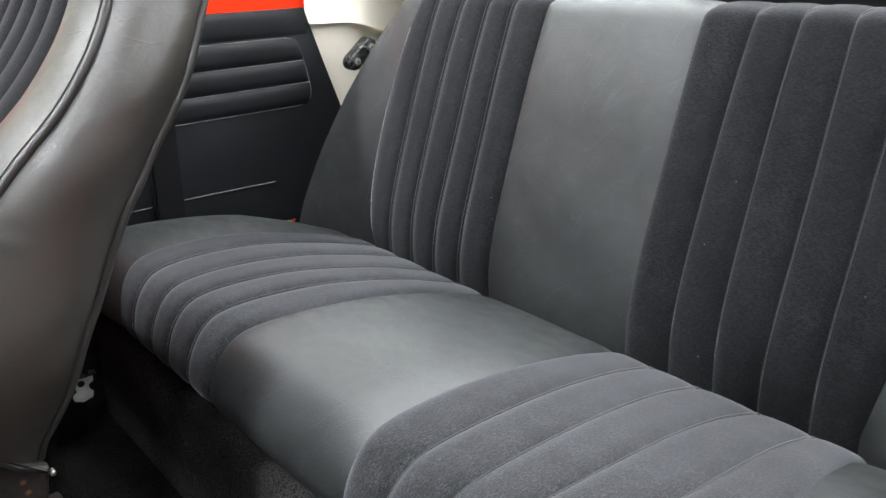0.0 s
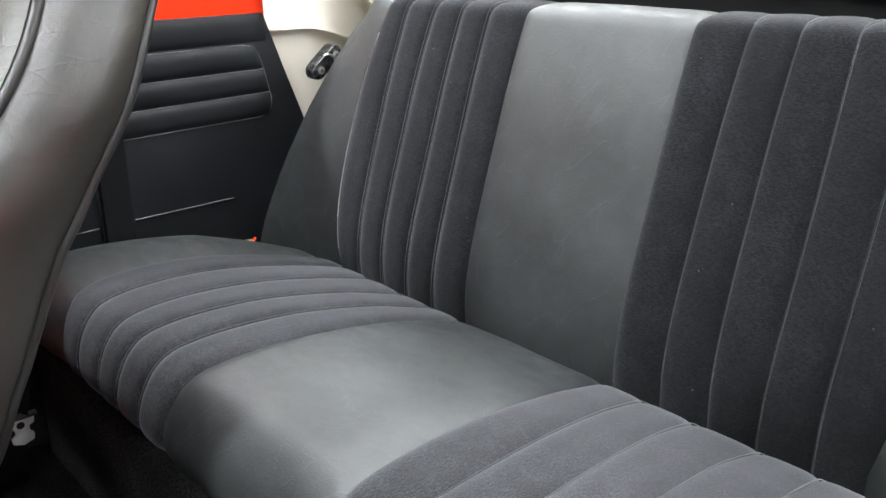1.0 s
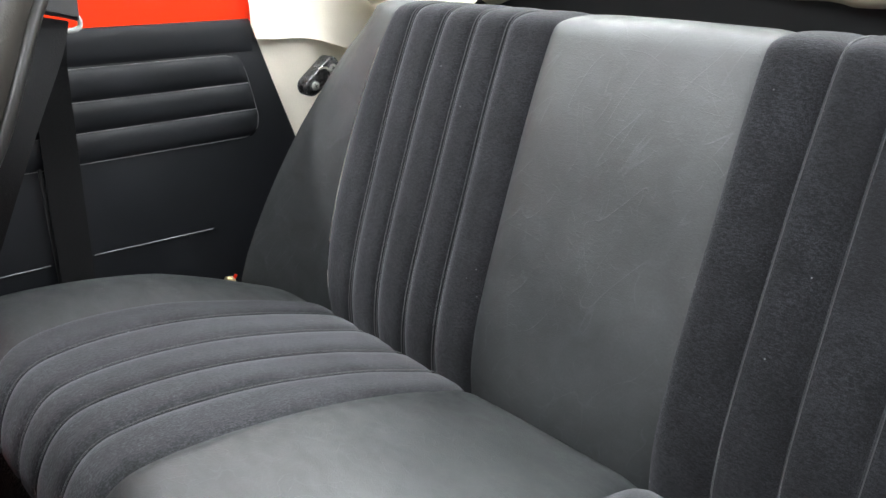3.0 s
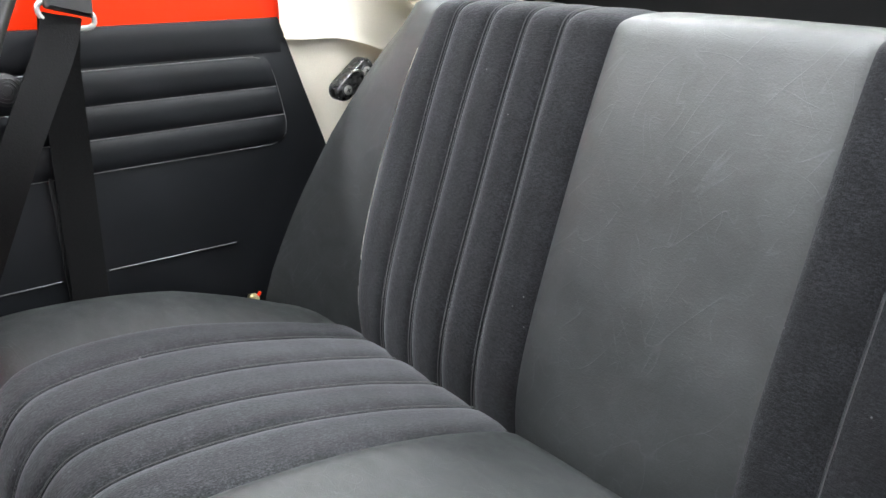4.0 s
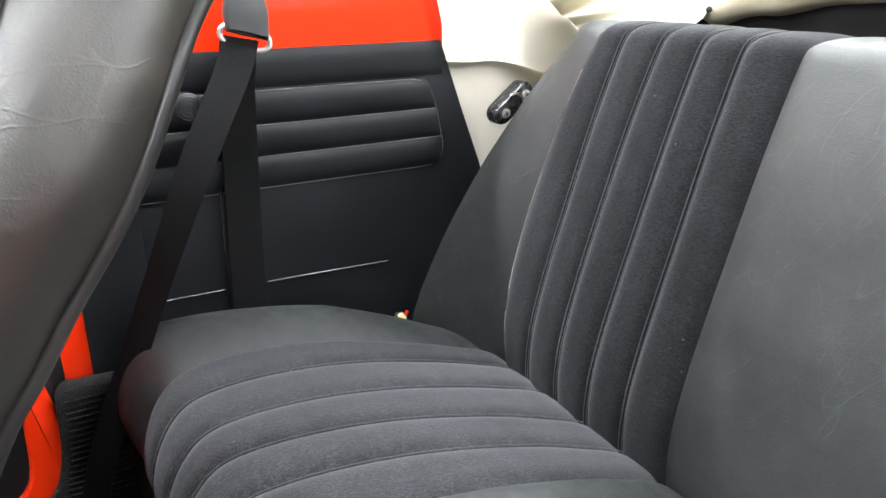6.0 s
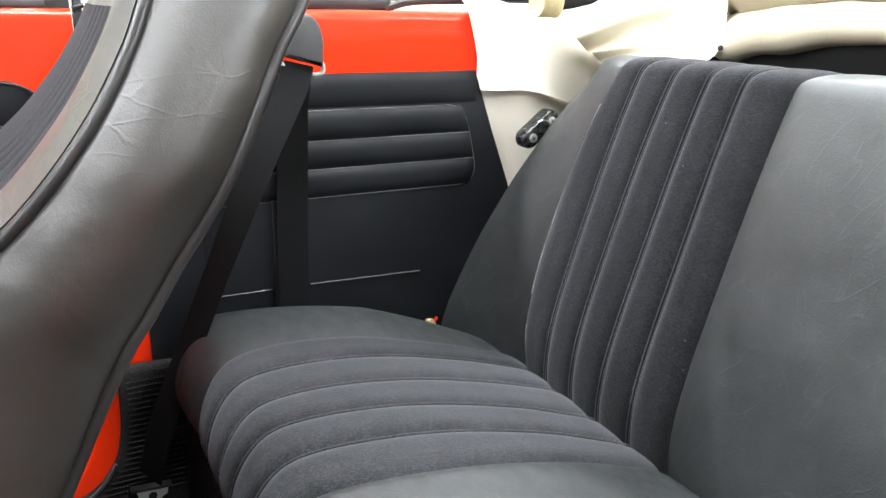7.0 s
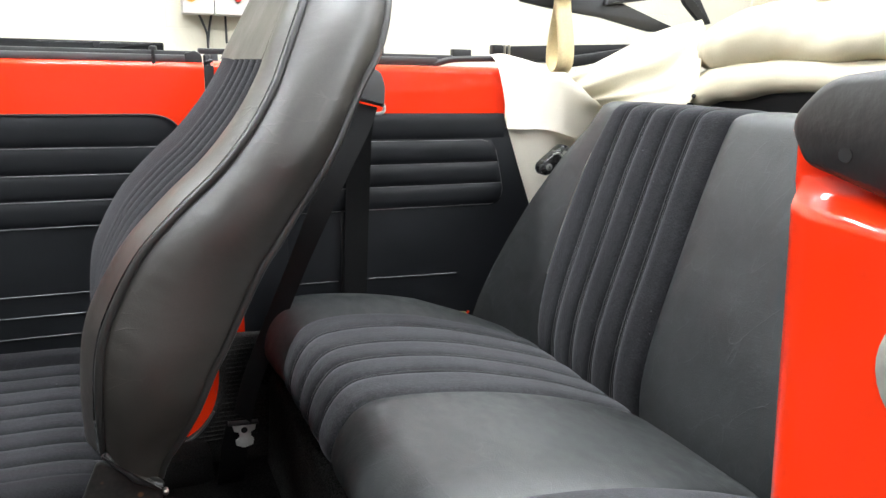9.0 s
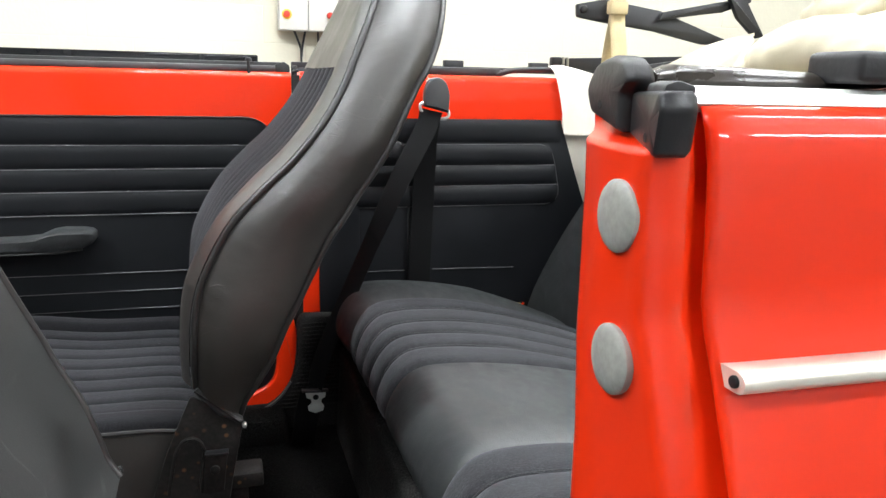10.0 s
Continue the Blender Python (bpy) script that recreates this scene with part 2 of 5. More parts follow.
def streaked(mat, scale, amount, stretch):
    """Rubbed, uneven tone drawn out along one way, with the gloss that goes with it."""
    nt = mat.node_tree
    b = nt.nodes["Principled BSDF"]
    tc = nt.nodes.new("ShaderNodeTexCoord")
    mp = nt.nodes.new("ShaderNodeMapping")
    mp.inputs["Scale"].default_value = stretch
    mp.inputs["Rotation"].default_value = (0.1, 0.35, 0.2)
    nt.links.new(tc.outputs["Object"], mp.inputs["Vector"])
    n = nt.nodes.new("ShaderNodeTexNoise")
    n.inputs["Scale"].default_value, n.inputs["Detail"].default_value, n.inputs["Distortion"].default_value = scale, 7, 0.8
    nt.links.new(mp.outputs[0], n.inputs["Vector"])
    gain = nt.nodes.new("ShaderNodeMapRange")
    gain.inputs[1].default_value, gain.inputs[2].default_value = 0.3, 0.7
    gain.inputs[3].default_value, gain.inputs[4].default_value = 1 - amount, 1 + amount
    nt.links.new(n.outputs[0], gain.inputs[0])
    sc = nt.nodes.new("ShaderNodeVectorMath")
    sc.operation = "SCALE"
    nt.links.new(b.inputs["Base Color"].links[0].from_socket, sc.inputs[0])
    nt.links.new(gain.outputs[0], sc.inputs["Scale"])
    nt.links.new(sc.outputs[0], b.inputs["Base Color"])
    dull = nt.nodes.new("ShaderNodeMapRange")
    dull.inputs[1].default_value, dull.inputs[2].default_value = 0.3, 0.7
    dull.inputs[3].default_value, dull.inputs[4].default_value = 1 + 0.35 * amount, 1 - 0.35 * amount
    nt.links.new(n.outputs[0], dull.inputs[0])
    mul = nt.nodes.new("ShaderNodeMath")
    mul.operation = "MULTIPLY"
    nt.links.new(b.inputs["Roughness"].links[0].from_socket, mul.inputs[0])
    nt.links.new(dull.outputs[0], mul.inputs[1])
    nt.links.new(mul.outputs[0], b.inputs["Roughness"])
    return mat


def linted(mat, scale, tone=(0.16, 0.16, 0.17), near=0.02, far=0.045):
    """Adds sparse specks: lint on a cloth, rust on steel."""
    nt = mat.node_tree
    b = nt.nodes["Principled BSDF"]
    tc = nt.nodes.new("ShaderNodeTexCoord")
    v = nt.nodes.new("ShaderNodeTexVoronoi")
    v.inputs["Scale"].default_value = scale
    nt.links.new(tc.outputs["Object"], v.inputs["Vector"])
    dot = nt.nodes.new("ShaderNodeMapRange")
    dot.inputs[1].default_value, dot.inputs[2].default_value = near, far
    dot.inputs[3].default_value, dot.inputs[4].default_value = 1.0, 0.0
    nt.links.new(v.outputs["Distance"], dot.inputs[0])
    some = nt.nodes.new("ShaderNodeSeparateColor")
    nt.links.new(v.outputs["Color"], some.inputs[0])
    pick = nt.nodes.new("ShaderNodeMath")
    pick.operation = "MULTIPLY"
    nt.links.new(dot.outputs[0], pick.inputs[0])
    nt.links.new(some.outputs[0], pick.inputs[1])
    mix = nt.nodes.new("ShaderNodeMix")
    mix.data_type = "RGBA"
    nt.links.new(pick.outputs[0], mix.inputs[0])
    nt.links.new(b.inputs["Base Color"].links[0].from_socket, mix.inputs[6])
    mix.inputs[7].default_value = (*tone, 1)
    nt.links.new(mix.outputs[2], b.inputs["Base Color"])
    return mat


def woven(mat, fine, tone, depth, stretch=(0.32, 1.0, 0.32), turn=(0.0, 0.0, 0.35)):
    """Adds a twill: short slanting ribs in the cloth, uneven in tone."""
    nt = mat.node_tree
    b = nt.nodes["Principled BSDF"]
    tc = nt.nodes.new("ShaderNodeTexCoord")
    mp = nt.nodes.new("ShaderNodeMapping")
    mp.inputs["Rotation"].default_value = turn
    mp.inputs["Scale"].default_value = [fine * k for k in stretch]
    nt.links.new(tc.outputs["Object"], mp.inputs["Vector"])
    n = nt.nodes.new("ShaderNodeTexNoise")
    n.inputs["Scale"].default_value, n.inputs["Detail"].default_value = 1.0, 1.5
    nt.links.new(mp.outputs[0], n.inputs["Vector"])
    gain = nt.nodes.new("ShaderNodeMapRange")
    gain.inputs[1].default_value, gain.inputs[2].default_value = 0.35, 0.65
    gain.inputs[3].default_value, gain.inputs[4].default_value = 1 - tone, 1 + tone
    nt.links.new(n.outputs[0], gain.inputs[0])
    sc = nt.nodes.new("ShaderNodeVectorMath")
    sc.operation = "SCALE"
    nt.links.new(b.inputs["Base Color"].links[0].from_socket, sc.inputs[0])
    nt.links.new(gain.outputs[0], sc.inputs["Scale"])
    nt.links.new(sc.outputs[0], b.inputs["Base Color"])
    bump = nt.nodes.new("ShaderNodeBump")
    bump.inputs["Distance"].default_value = depth
    nt.links.new(n.outputs[0], bump.inputs["Height"])
    nt.links.new(b.inputs["Normal"].links[0].from_node.outputs[0], bump.inputs["Normal"])
    nt.links.new(bump.outputs[0], b.inputs["Normal"])
    return mat


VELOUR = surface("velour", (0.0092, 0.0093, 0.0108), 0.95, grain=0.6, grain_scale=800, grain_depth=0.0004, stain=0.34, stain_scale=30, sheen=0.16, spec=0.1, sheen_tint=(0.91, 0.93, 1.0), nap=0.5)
# Same cloth as VELOUR; the light from above is put into its paler colour.
SEAT_VELOUR = surface("toplit_velour", (0.0178, 0.0181, 0.0200), 0.95, grain=0.8, grain_scale=600, grain_depth=0.00025, stain=0.42, stain_scale=36, sheen=0.22, spec=0.1, sheen_tint=(0.91, 0.93, 1.0), nap=0.55)
FRONT_VELOUR = surface("front_velour", (0.0078, 0.0078, 0.0092), 0.95, grain=0.7, grain_scale=560, grain_depth=0.0006, stain=0.25, stain_scale=24, sheen=0.09, spec=0.1, sheen_tint=(0.93, 0.93, 1.0))
VINYL = surface("seat_vinyl", (0.0232, 0.0255, 0.0265), 0.54, grain=0.12, grain_scale=420, grain_depth=0.00014, stain=0.17, stain_scale=40, cells=420, rough_var=0.16, spec=0.68)
FRONT_VINYL = surface("front_seat_vinyl", (0.0225, 0.0188, 0.0158), 0.47, grain=0.1, grain_scale=600, grain_depth=0.0001, stain=0.28, stain_scale=10, cells=480, rough_var=0.2, spec=1.0)
dented(VELOUR, 16, 0.0012)
linted(VELOUR, 38)
linted(FRONT_VELOUR, 45)
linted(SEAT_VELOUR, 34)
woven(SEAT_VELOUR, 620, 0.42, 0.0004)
woven(VELOUR, 560, 0.42, 0.0004, (1.0, 0.34, 1.0), (0.5, 0.0, 0.0))
dented(VINYL, 16, 0.0009, (1.0, 1.0, 0.6))
scored(VINYL, 40, (1.0, 1.0, 9.0), (0.50, 0.6, 0.0), 0.014, 0.74, 0.42, 0.00010)
scored(VINYL, 46, (1.0, 1.0, 8.0), (-0.35, 0.7, 0.2), 0.012, 0.62, 0.36, 0.00008)
scored(VINYL, 60, (1.0, 5.0, 1.5), (0.3, 0.1, 0.1), 0.016, 0.5, 0.22, 0.00008)
creased(VINYL, 150, 0.00004, (1.0, 0.35, 1.3), 0.08, (0.25, 0.2, 0.1), 0.2, 0.5, 0.4)
streaked(VINYL, 40, 0.18, (1.0, 0.5, 0.5))
dented(FRONT_VINYL, 7, 0.004, (1.0, 1.0, 1.3))
dented(FRONT_VINYL, 26, 0.0003, (1.0, 1.0, 1.3))
creased(FRONT_VINYL, 40, 0.00014, (0.5, 0.8, 1.6), 0.5, (0.1, 0.25, 0.1), 0.06, 0.3, 0.5)
STITCH = surface("stitching", (0.017, 0.017, 0.020), 0.9, grain=0.5, grain_scale=1200, grain_depth=0, sheen=0.4)
RUSTED = surface("rusty_black_steel", (0.012, 0.011, 0.010), 0.6, grain=0.5, grain_scale=180, grain_depth=0.0003, stain=0.5, stain_scale=30, spec=0.3)
linted(RUSTED, 60, (0.16, 0.075, 0.03), 0.10, 0.22)
STEEL = surface("zinc_steel", (0.55, 0.54, 0.50), 0.3, metal=1.0, stain=0.15, stain_scale=60, grain_depth=0)
BRASSY = surface("yellow_zinc", (0.42, 0.38, 0.20), 0.35, metal=1.0, stain=0.3, stain_scale=90, grain_depth=0)
ENAMEL = surface("chipped_black_enamel", (0.03, 0.03, 0.03), 0.25, grain=0.9, grain_scale=140, grain_depth=0.0004, stain=0.5, stain_scale=90)
linted(ENAMEL, 130, (0.45, 0.44, 0.42), 0.10, 0.16)
BRIGHT = surface("bright_steel", (0.80, 0.80, 0.78), 0.45, metal=0.5, stain=0.08, stain_scale=80, grain_depth=0)
MOULD = surface("cream_bright_metal", (0.78, 0.74, 0.64), 0.35, metal=0.35, stain=0.1, stain_scale=40, grain_depth=0)
BACKSHELL = surface("seat_back_shell", (0.027, 0.0275, 0.0275), 0.5, grain=0.1, grain_scale=500, grain_depth=0.0002, stain=0.3, stain_scale=12, cells=400, spec=0.35)
creased(BACKSHELL, 22, 0.0001, (1.0, 0.5, 0.4), 1.2, (0.3, 0.1, 0.2), 0.03, 0.25, 0.4)
STRAP = surface("cream_strap", (0.62, 0.50, 0.28), 0.7, grain=0.1, grain_scale=500, grain_depth=0.0003)
ORANGE = surface("red_button", (0.55, 0.03, 0.015), 0.35, grain_depth=0)
YELLOW = surface("yellow_plate", (0.75, 0.42, 0.03), 0.4, grain_depth=0)
PIPING = surface("piping", (0.026, 0.025, 0.024), 0.34, grain_depth=0)
TRIM = surface("trim_vinyl", (0.0082, 0.0091, 0.0112), 0.5, grain_scale=900, grain_depth=0.0001, stain=0.18, stain_scale=14, spec=0.28)
SEAM = surface("welded_seam", (0.12, 0.12, 0.122), 0.4, grain_depth=0)
RED = surface("red_paint", (0.84, 0.033, 0.0045), 0.35, stain=0.03, stain_scale=4, grain_depth=0, coat=0.6, spec=0.15)
HOODCLOTH = surface("hood_cloth", (0.50, 0.455, 0.335), 0.8, grain=0.05, grain_scale=600, grain_depth=0.0003, stain=0.10, stain_scale=7)
LINER = surface("cream_lining", (0.93, 0.87, 0.74), 0.7, grain=0.04, grain_scale=700, grain_depth=0.0002, stain=0.05, stain_scale=6)
RUBBER = surface("black_rubber", (0.018, 0.018, 0.019), 0.55, grain_depth=0.0002, grain_scale=300)
METAL = surface("dark_metal", (0.02, 0.02, 0.022), 0.4, metal=0.2, grain_depth=0.0002, grain_scale=200)
PLUG = surface("grey_plastic", (0.28, 0.28, 0.255), 0.5, grain=0.1, grain_scale=300, grain_depth=0.0002)
# Black rubber; the brown in the base colour stands for a warm reflection.
LIPRUBBER = surface("warm_gloss_rubber", (0.030, 0.024, 0.019), 0.28, grain_depth=0.0002, grain_scale=200, stain=0.5, stain_scale=30)
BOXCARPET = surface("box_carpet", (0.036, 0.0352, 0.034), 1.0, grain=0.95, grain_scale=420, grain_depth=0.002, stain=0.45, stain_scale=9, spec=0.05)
# Box carpet again, darkened: the footwell's shade is in the colour.
SHADED_CARPET = surface("carpet", (0.013, 0.0127, 0.0124), 1.0, grain=0.95, grain_scale=420, grain_depth=0.002, stain=0.45, stain_scale=9, spec=0.05)
RIBBED = surface("ribbed_carpet", (0.024, 0.0235, 0.023), 1.0, grain=0.7, grain_scale=420, grain_depth=0.0012, stain=0.35, stain_scale=14, spec=0.05)
WEB = surface("belt_webbing", (0.0055, 0.0055, 0.006), 0.7, grain=0.3, grain_scale=500, grain_depth=0.0003, spec=0.15)
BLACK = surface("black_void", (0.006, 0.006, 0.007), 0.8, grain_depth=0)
WALL = surface("white_wall", (0.67, 0.635, 0.51), 0.7, stain=0.03, stain_scale=1.5, grain_depth=0.001, grain_scale=60)
GREYWALL = surface("grey_wall", (0.68, 0.70, 0.71), 0.7, stain=0.05, stain_scale=1.5, grain_depth=0.001, grain_scale=60)
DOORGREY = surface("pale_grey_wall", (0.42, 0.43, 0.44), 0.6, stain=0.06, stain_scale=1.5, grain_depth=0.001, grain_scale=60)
# For the unseen front wall, darkened to throw less light back at the seats.
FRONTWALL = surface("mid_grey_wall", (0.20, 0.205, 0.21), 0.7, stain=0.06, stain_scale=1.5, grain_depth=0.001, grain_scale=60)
GLOSS = surface("gloss_black", (0.012, 0.012, 0.013), 0.05, grain_depth=0, stain=0.2, stain_scale=30)
GREYRUBBER = surface("grey_rubber", (0.06, 0.06, 0.062), 0.5, grain_depth=0.0002, grain_scale=300)
FLOOR = surface("concrete", (0.06, 0.058, 0.056), 0.5, stain=0.2, stain_scale=2, grain_depth=0.001, grain_scale=80)
BOXGREY = surface("grey_box", (0.62, 0.60, 0.55), 0.4, stain=0.03, grain_depth=0)

# ---- room ----
def slab_thing(name, lo, hi, mat, label, category):
    bm = bmesh.new()
    box(bm, lo, hi)
    return tagged(part(name, bm, mat, smooth=False), label, category, kind="structure")


slab_thing("floor", (-6, -5, -0.1), (6, 4.3, 0), FLOOR, "grey concrete garage floor", "floor")
slab_thing("wall_far", (-6, 4.156, 0), (6, 4.35, 3.2), WALL, "cream painted blockwork garage wall", "wall")
slab_thing("wall_near", (-6, -5.2, 0), (6, -5, 3.2), DOORGREY, "plain grey garage wall, out of view", "wall")
slab_thing("wall_front", (-6.2, -5, 0), (-6, 4.35, 3.2), FRONTWALL, "plain grey garage wall, out of view", "wall")
slab_thing("wall_rear", (6, -5, 0), (6.2, 4.35, 3.2), WALL, "plain cream garage wall", "wall")
slab_thing("ceiling", (-6.2, -5.2, 3.2), (6.2, 4.35, 3.3), GREYWALL, "white garage ceiling", "ceiling")

LAMP = bpy.data.materials.new("lamp_diffuser")
LAMP.use_nodes = True
lb = LAMP.node_tree.nodes["Principled BSDF"]
lb.inputs["Emission Color"].default_value = (0.93, 0.97, 1.0, 1)
lb.inputs["Emission Strength"].default_value = 102.0


def ceiling_light(x, y):
    t = thing("ceiling_light", "long white ceiling light fitting, out of view, placed for the light", "lamp", group="ceiling lights")
    bm = bmesh.new()
    box(bm, (-0.75, -0.12, -0.05), (0.75, 0.12, 0.0), 0.006)
    part("housing", bm, BOXGREY, t)
    bm = bmesh.new()
    box(bm, (-0.72, -0.10, -0.075), (0.72, 0.10, -0.052), 0.01)
    part("diffuser", bm, LAMP, t)
    t.location = (x, y, 3.19)
    return t


# Unseen fittings; the two beyond y -3 are added to brighten the near quarter.
first_light = ceiling_light(-0.35, 2.5)
for x, y in ((-2.7, -1.5), (2.0, -1.5), (-2.7, 0.6), (2.0, 0.6), (-2.7, 2.5), (2.0, 2.5), (-0.35, 0.6), (0.8, -3.6), (3.0, -3.2)):
    copy_thing(first_light, pose(x, y, 3.19))


# painted blocks of the far wall, where they can be told apart
wall_far = bpy.data.objects["wall_far"]
bm = bmesh.new()
box(bm, (0.0014, 0.005, 0.0014), (0.4386, 0.01, 0.1936), 0.0016, 1)
block = part("block", bm, WALL, wall_far)
block.location = (-3.1, 4.15, 0.68)
for row in range(5):
    for col in range(13):
        if row == 0 and col == 0:
            continue
        b2 = new("block", block.data)
        b2.parent = wall_far
        b2.location = (-3.1 + 0.44 * col + (0.22 if row % 2 else 0), 4.15, 0.68 + 0.195 * row)

switch_box = thing("switch_cabinet", "pale grey wall cabinets with red emergency switches and cables", "switch cabinet")
for x0, x1, zb in ((-0.385, -0.235, 1.135), (-0.232, -0.04, 1.135)):
    bm = bmesh.new()
    box(bm, (x0, 4.02, zb), (x1, 4.143, zb + 0.33), 0.006)
    cabinet = part("cabinet", bm, BOXGREY, switch_box)
    bm = bmesh.new()
    xs = -0.345 if x0 < -0.3 else -0.118
    disc(bm, (xs, 4.018, 1.215), 0.026 if x0 < -0.3 else 0.014, 0.004, (0, -1, 0), dome=0.002)
    part("switch_plate", bm, YELLOW, cabinet, "yellow switch plate")
    bm = bmesh.new()
    disc(bm, (xs - 0.002, 4.0, 1.215), 0.017, 0.016, (0, -1, 0), dome=0.004)
    part("switch_knob", bm, ORANGE, cabinet, "red switch knob")
for pts in (((-0.30, 4.12, 1.137), (-0.27, 4.12, 1.06), (-0.262, 4.13, 1.0), (-0.262, 4.13, 0.7)), ((-0.24, 4.12, 1.137), (-0.255, 4.12, 1.06), (-0.262, 4.115, 1.0)), ((-0.17, 4.13, 1.137), (-0.168, 4.13, 1.0))):
    bm = bmesh.new()
    tube(bm, spline(pts, 14), 0.006, 6)
    part("cable", bm, RUBBER, switch_box)

# dark rail with clips on the far side of the garage
rail = thing("bench_rail", "dark metal rail with black clips before the wall", "rail")
bm = bmesh.new()
box(bm, (-0.4, 3.2, 0.935), (2.6, 3.24, 0.958), 0.003)
part("bar", bm, METAL, rail)
for x in (0.33, 0.75, 1.17, 1.6):
    bm = bmesh.new()
    box(bm, (x - 0.045, 3.19, 0.95), (x + 0.045, 3.23, 0.985), 0.004)
    part("clip", bm, RUBBER, rail)
for x in (-0.35, 2.5):
    bm = bmesh.new()
    box(bm, (x - 0.025, 3.2, 0.0), (x + 0.025, 3.24, 0.937), 0.003)
    part("leg", bm, METAL, rail)

# ---- rear bench ----
# sections (x, z) on the centre line; the seams mirror each other about it
BACK = [(-0.002, 0.345), (-0.0120, 0.375), (-0.0165, 0.405), (-0.0179, 0.44), (-0.0135, 0.48), (-0.0048, 0.52), (0.0062, 0.56), (0.0183, 0.60), (0.0308, 0.64), (0.0433, 0.68), (0.0560, 0.72), (0.0696, 0.76), (0.0845, 0.80), (0.0950, 0.826), (0.1035, 0.842), (0.118, 0.850), (0.150, 0.8525), (0.188, 0.849), (0.228, 0.838), (0.25, 0.80)]
CUSH = [(-0.0045, 0.3883), (-0.0322, 0.4063), (-0.0711, 0.4215), (-0.1352, 0.4431), (-0.2298, 0.4669), (-0.3198, 0.4813), (-0.4002, 0.4865), (-0.4459, 0.4795), (-0.4751, 0.4515), (-0.4895, 0.4122), (-0.4760, 0.3880), (-0.4560, 0.376)]
BACK_MID, CUSH_MID = 0.6567, 0.6632
# half distances of each pair of seams: quadratic up the backrest, cubic along the cushion
BACK_SEAM = {"5": (0.4446, -0.0032, -0.0194), "4": (0.3714, -0.0035, -0.0016), "3": (0.3111, -0.0038, -0.0031), "2": (0.2476, -0.0047, 0.0015), "1": (0.1892, -0.0017, 0.0017), "c": (0.1264, -0.001, -0.0005)}
CUSH_SEAM = {"5": (0.4711, 0.0052, -0.0604, -0.0553), "4": (0.4044, -0.0057, -0.0315, -0.025), "3": (0.3352, -0.0009, -0.0233, -0.0275), "2": (0.2699, 0.0109, -0.0193, -0.0147), "1": (0.2047, 0.0125, -0.0161, -0.0088), "c": (0.1362, 0.0057, 0.0008, 0.006)}
ORDER = ["f5", "f4", "f3", "f2", "f1", "fc", "nc", "n1", "n2", "n3", "n4", "n5"]


def profile(pts, n, side):
    """Points (x, z) along the curve with their outward normals."""
    P = spline(pts, n)
    out = []
    for i, p in enumerate(P):
        d = (P[min(i + 1, n - 1)] - P[max(i - 1, 0)]).normalized()
        out.append((p, Vector((-d.y, d.x)) * side))
    return out


def back_warp(x, y, z):
    """The backrest stands slightly askew and hollow across the car."""
    v = y - BACK_MID
    return (x - 0.0522 * v + 0.0931 * v * v, y, z)


def cush_warp(x, y, z):
    """The cushion rises and comes forward a little towards its ends."""
    v = y - CUSH_MID
    return (x - 0.0496 * v * v, y, z - 0.0056 * v + 0.0439 * v * v)


def no_warp(x, y, z):
    return (x, y, z)


def strip(bm, prof, ya, yb, bulge, cols=11, power=5, wobble=0.0, warp=no_warp):
    """A padded strip along a profile from ya(z, s) to yb(z, s), its edges sunk into the seams."""
    rows = []
    for i, (p, nrm) in enumerate(prof):
        s = i / (len(prof) - 1)
        a, b = ya(p.y, s), yb(p.y, s)
        row = []
        for k in range(cols):
            uu = 0.5 - 0.5 * math.cos(math.pi * k / (cols - 1))
            y = a + (b - a) * uu
            h = bulge * (1 - abs(2 * uu - 1) ** power) - 0.004
            if wobble:
                h += wobble * noise.noise(Vector((p.x * 9, y * 9, p.y * 9))) * min(1, 4 * uu * (1 - uu) * 2)
            q = p + nrm * h
            row.append(warp(q.x, y, q.y))
        rows.append(row)
    grid_mesh(bm, rows)


def stitch_line(prof, yf, parent, offset, lift, warp, name="stitching", radius=0.0007):
    """Stitched edge that runs beside a seam."""
    bm = bmesh.new()
    pts = []
    for i, (p, nrm) in enumerate(prof):
        q = p + nrm * lift
        pts.append(warp(q.x, yf(p.y, i / (len(prof) - 1)) + offset, q.y))
    tube(bm, pts, radius, 5)
    part(name, bm, STITCH, parent)


def seam_y(key):
    def at(z, s):
        u = (min(max(z, 0.40), 0.85) - 0.6) / 0.2
        a, b, c = BACK_SEAM[key[1]]
        return BACK_MID + (a + b * u + c * u * u) * (1 if key[0] == "f" else -1)
    return at


def cush_y(key):
    def at(z, s):
        u = 2 * s - 1
        a, b, c, d = CUSH_SEAM[key[1]]
        return CUSH_MID + (a + b * u + c * u * u + d * u ** 3) * (1 if key[0] == "f" else -1)
    return at


bench = thing("rear_bench", "dark grey rear bench seat with ribbed velour and vinyl panels", "bench seat")
BP = profile(BACK, 84, 1)
SPAN = np.linspace(0.0, 1.0, 14)


def core_row(p, n, y0, y1, warp):
    return [warp(p.x - n.x * 0.012, y0 + 0.003 + (y1 - y0 - 0.006) * v, p.y - n.y * 0.012) for v in SPAN]


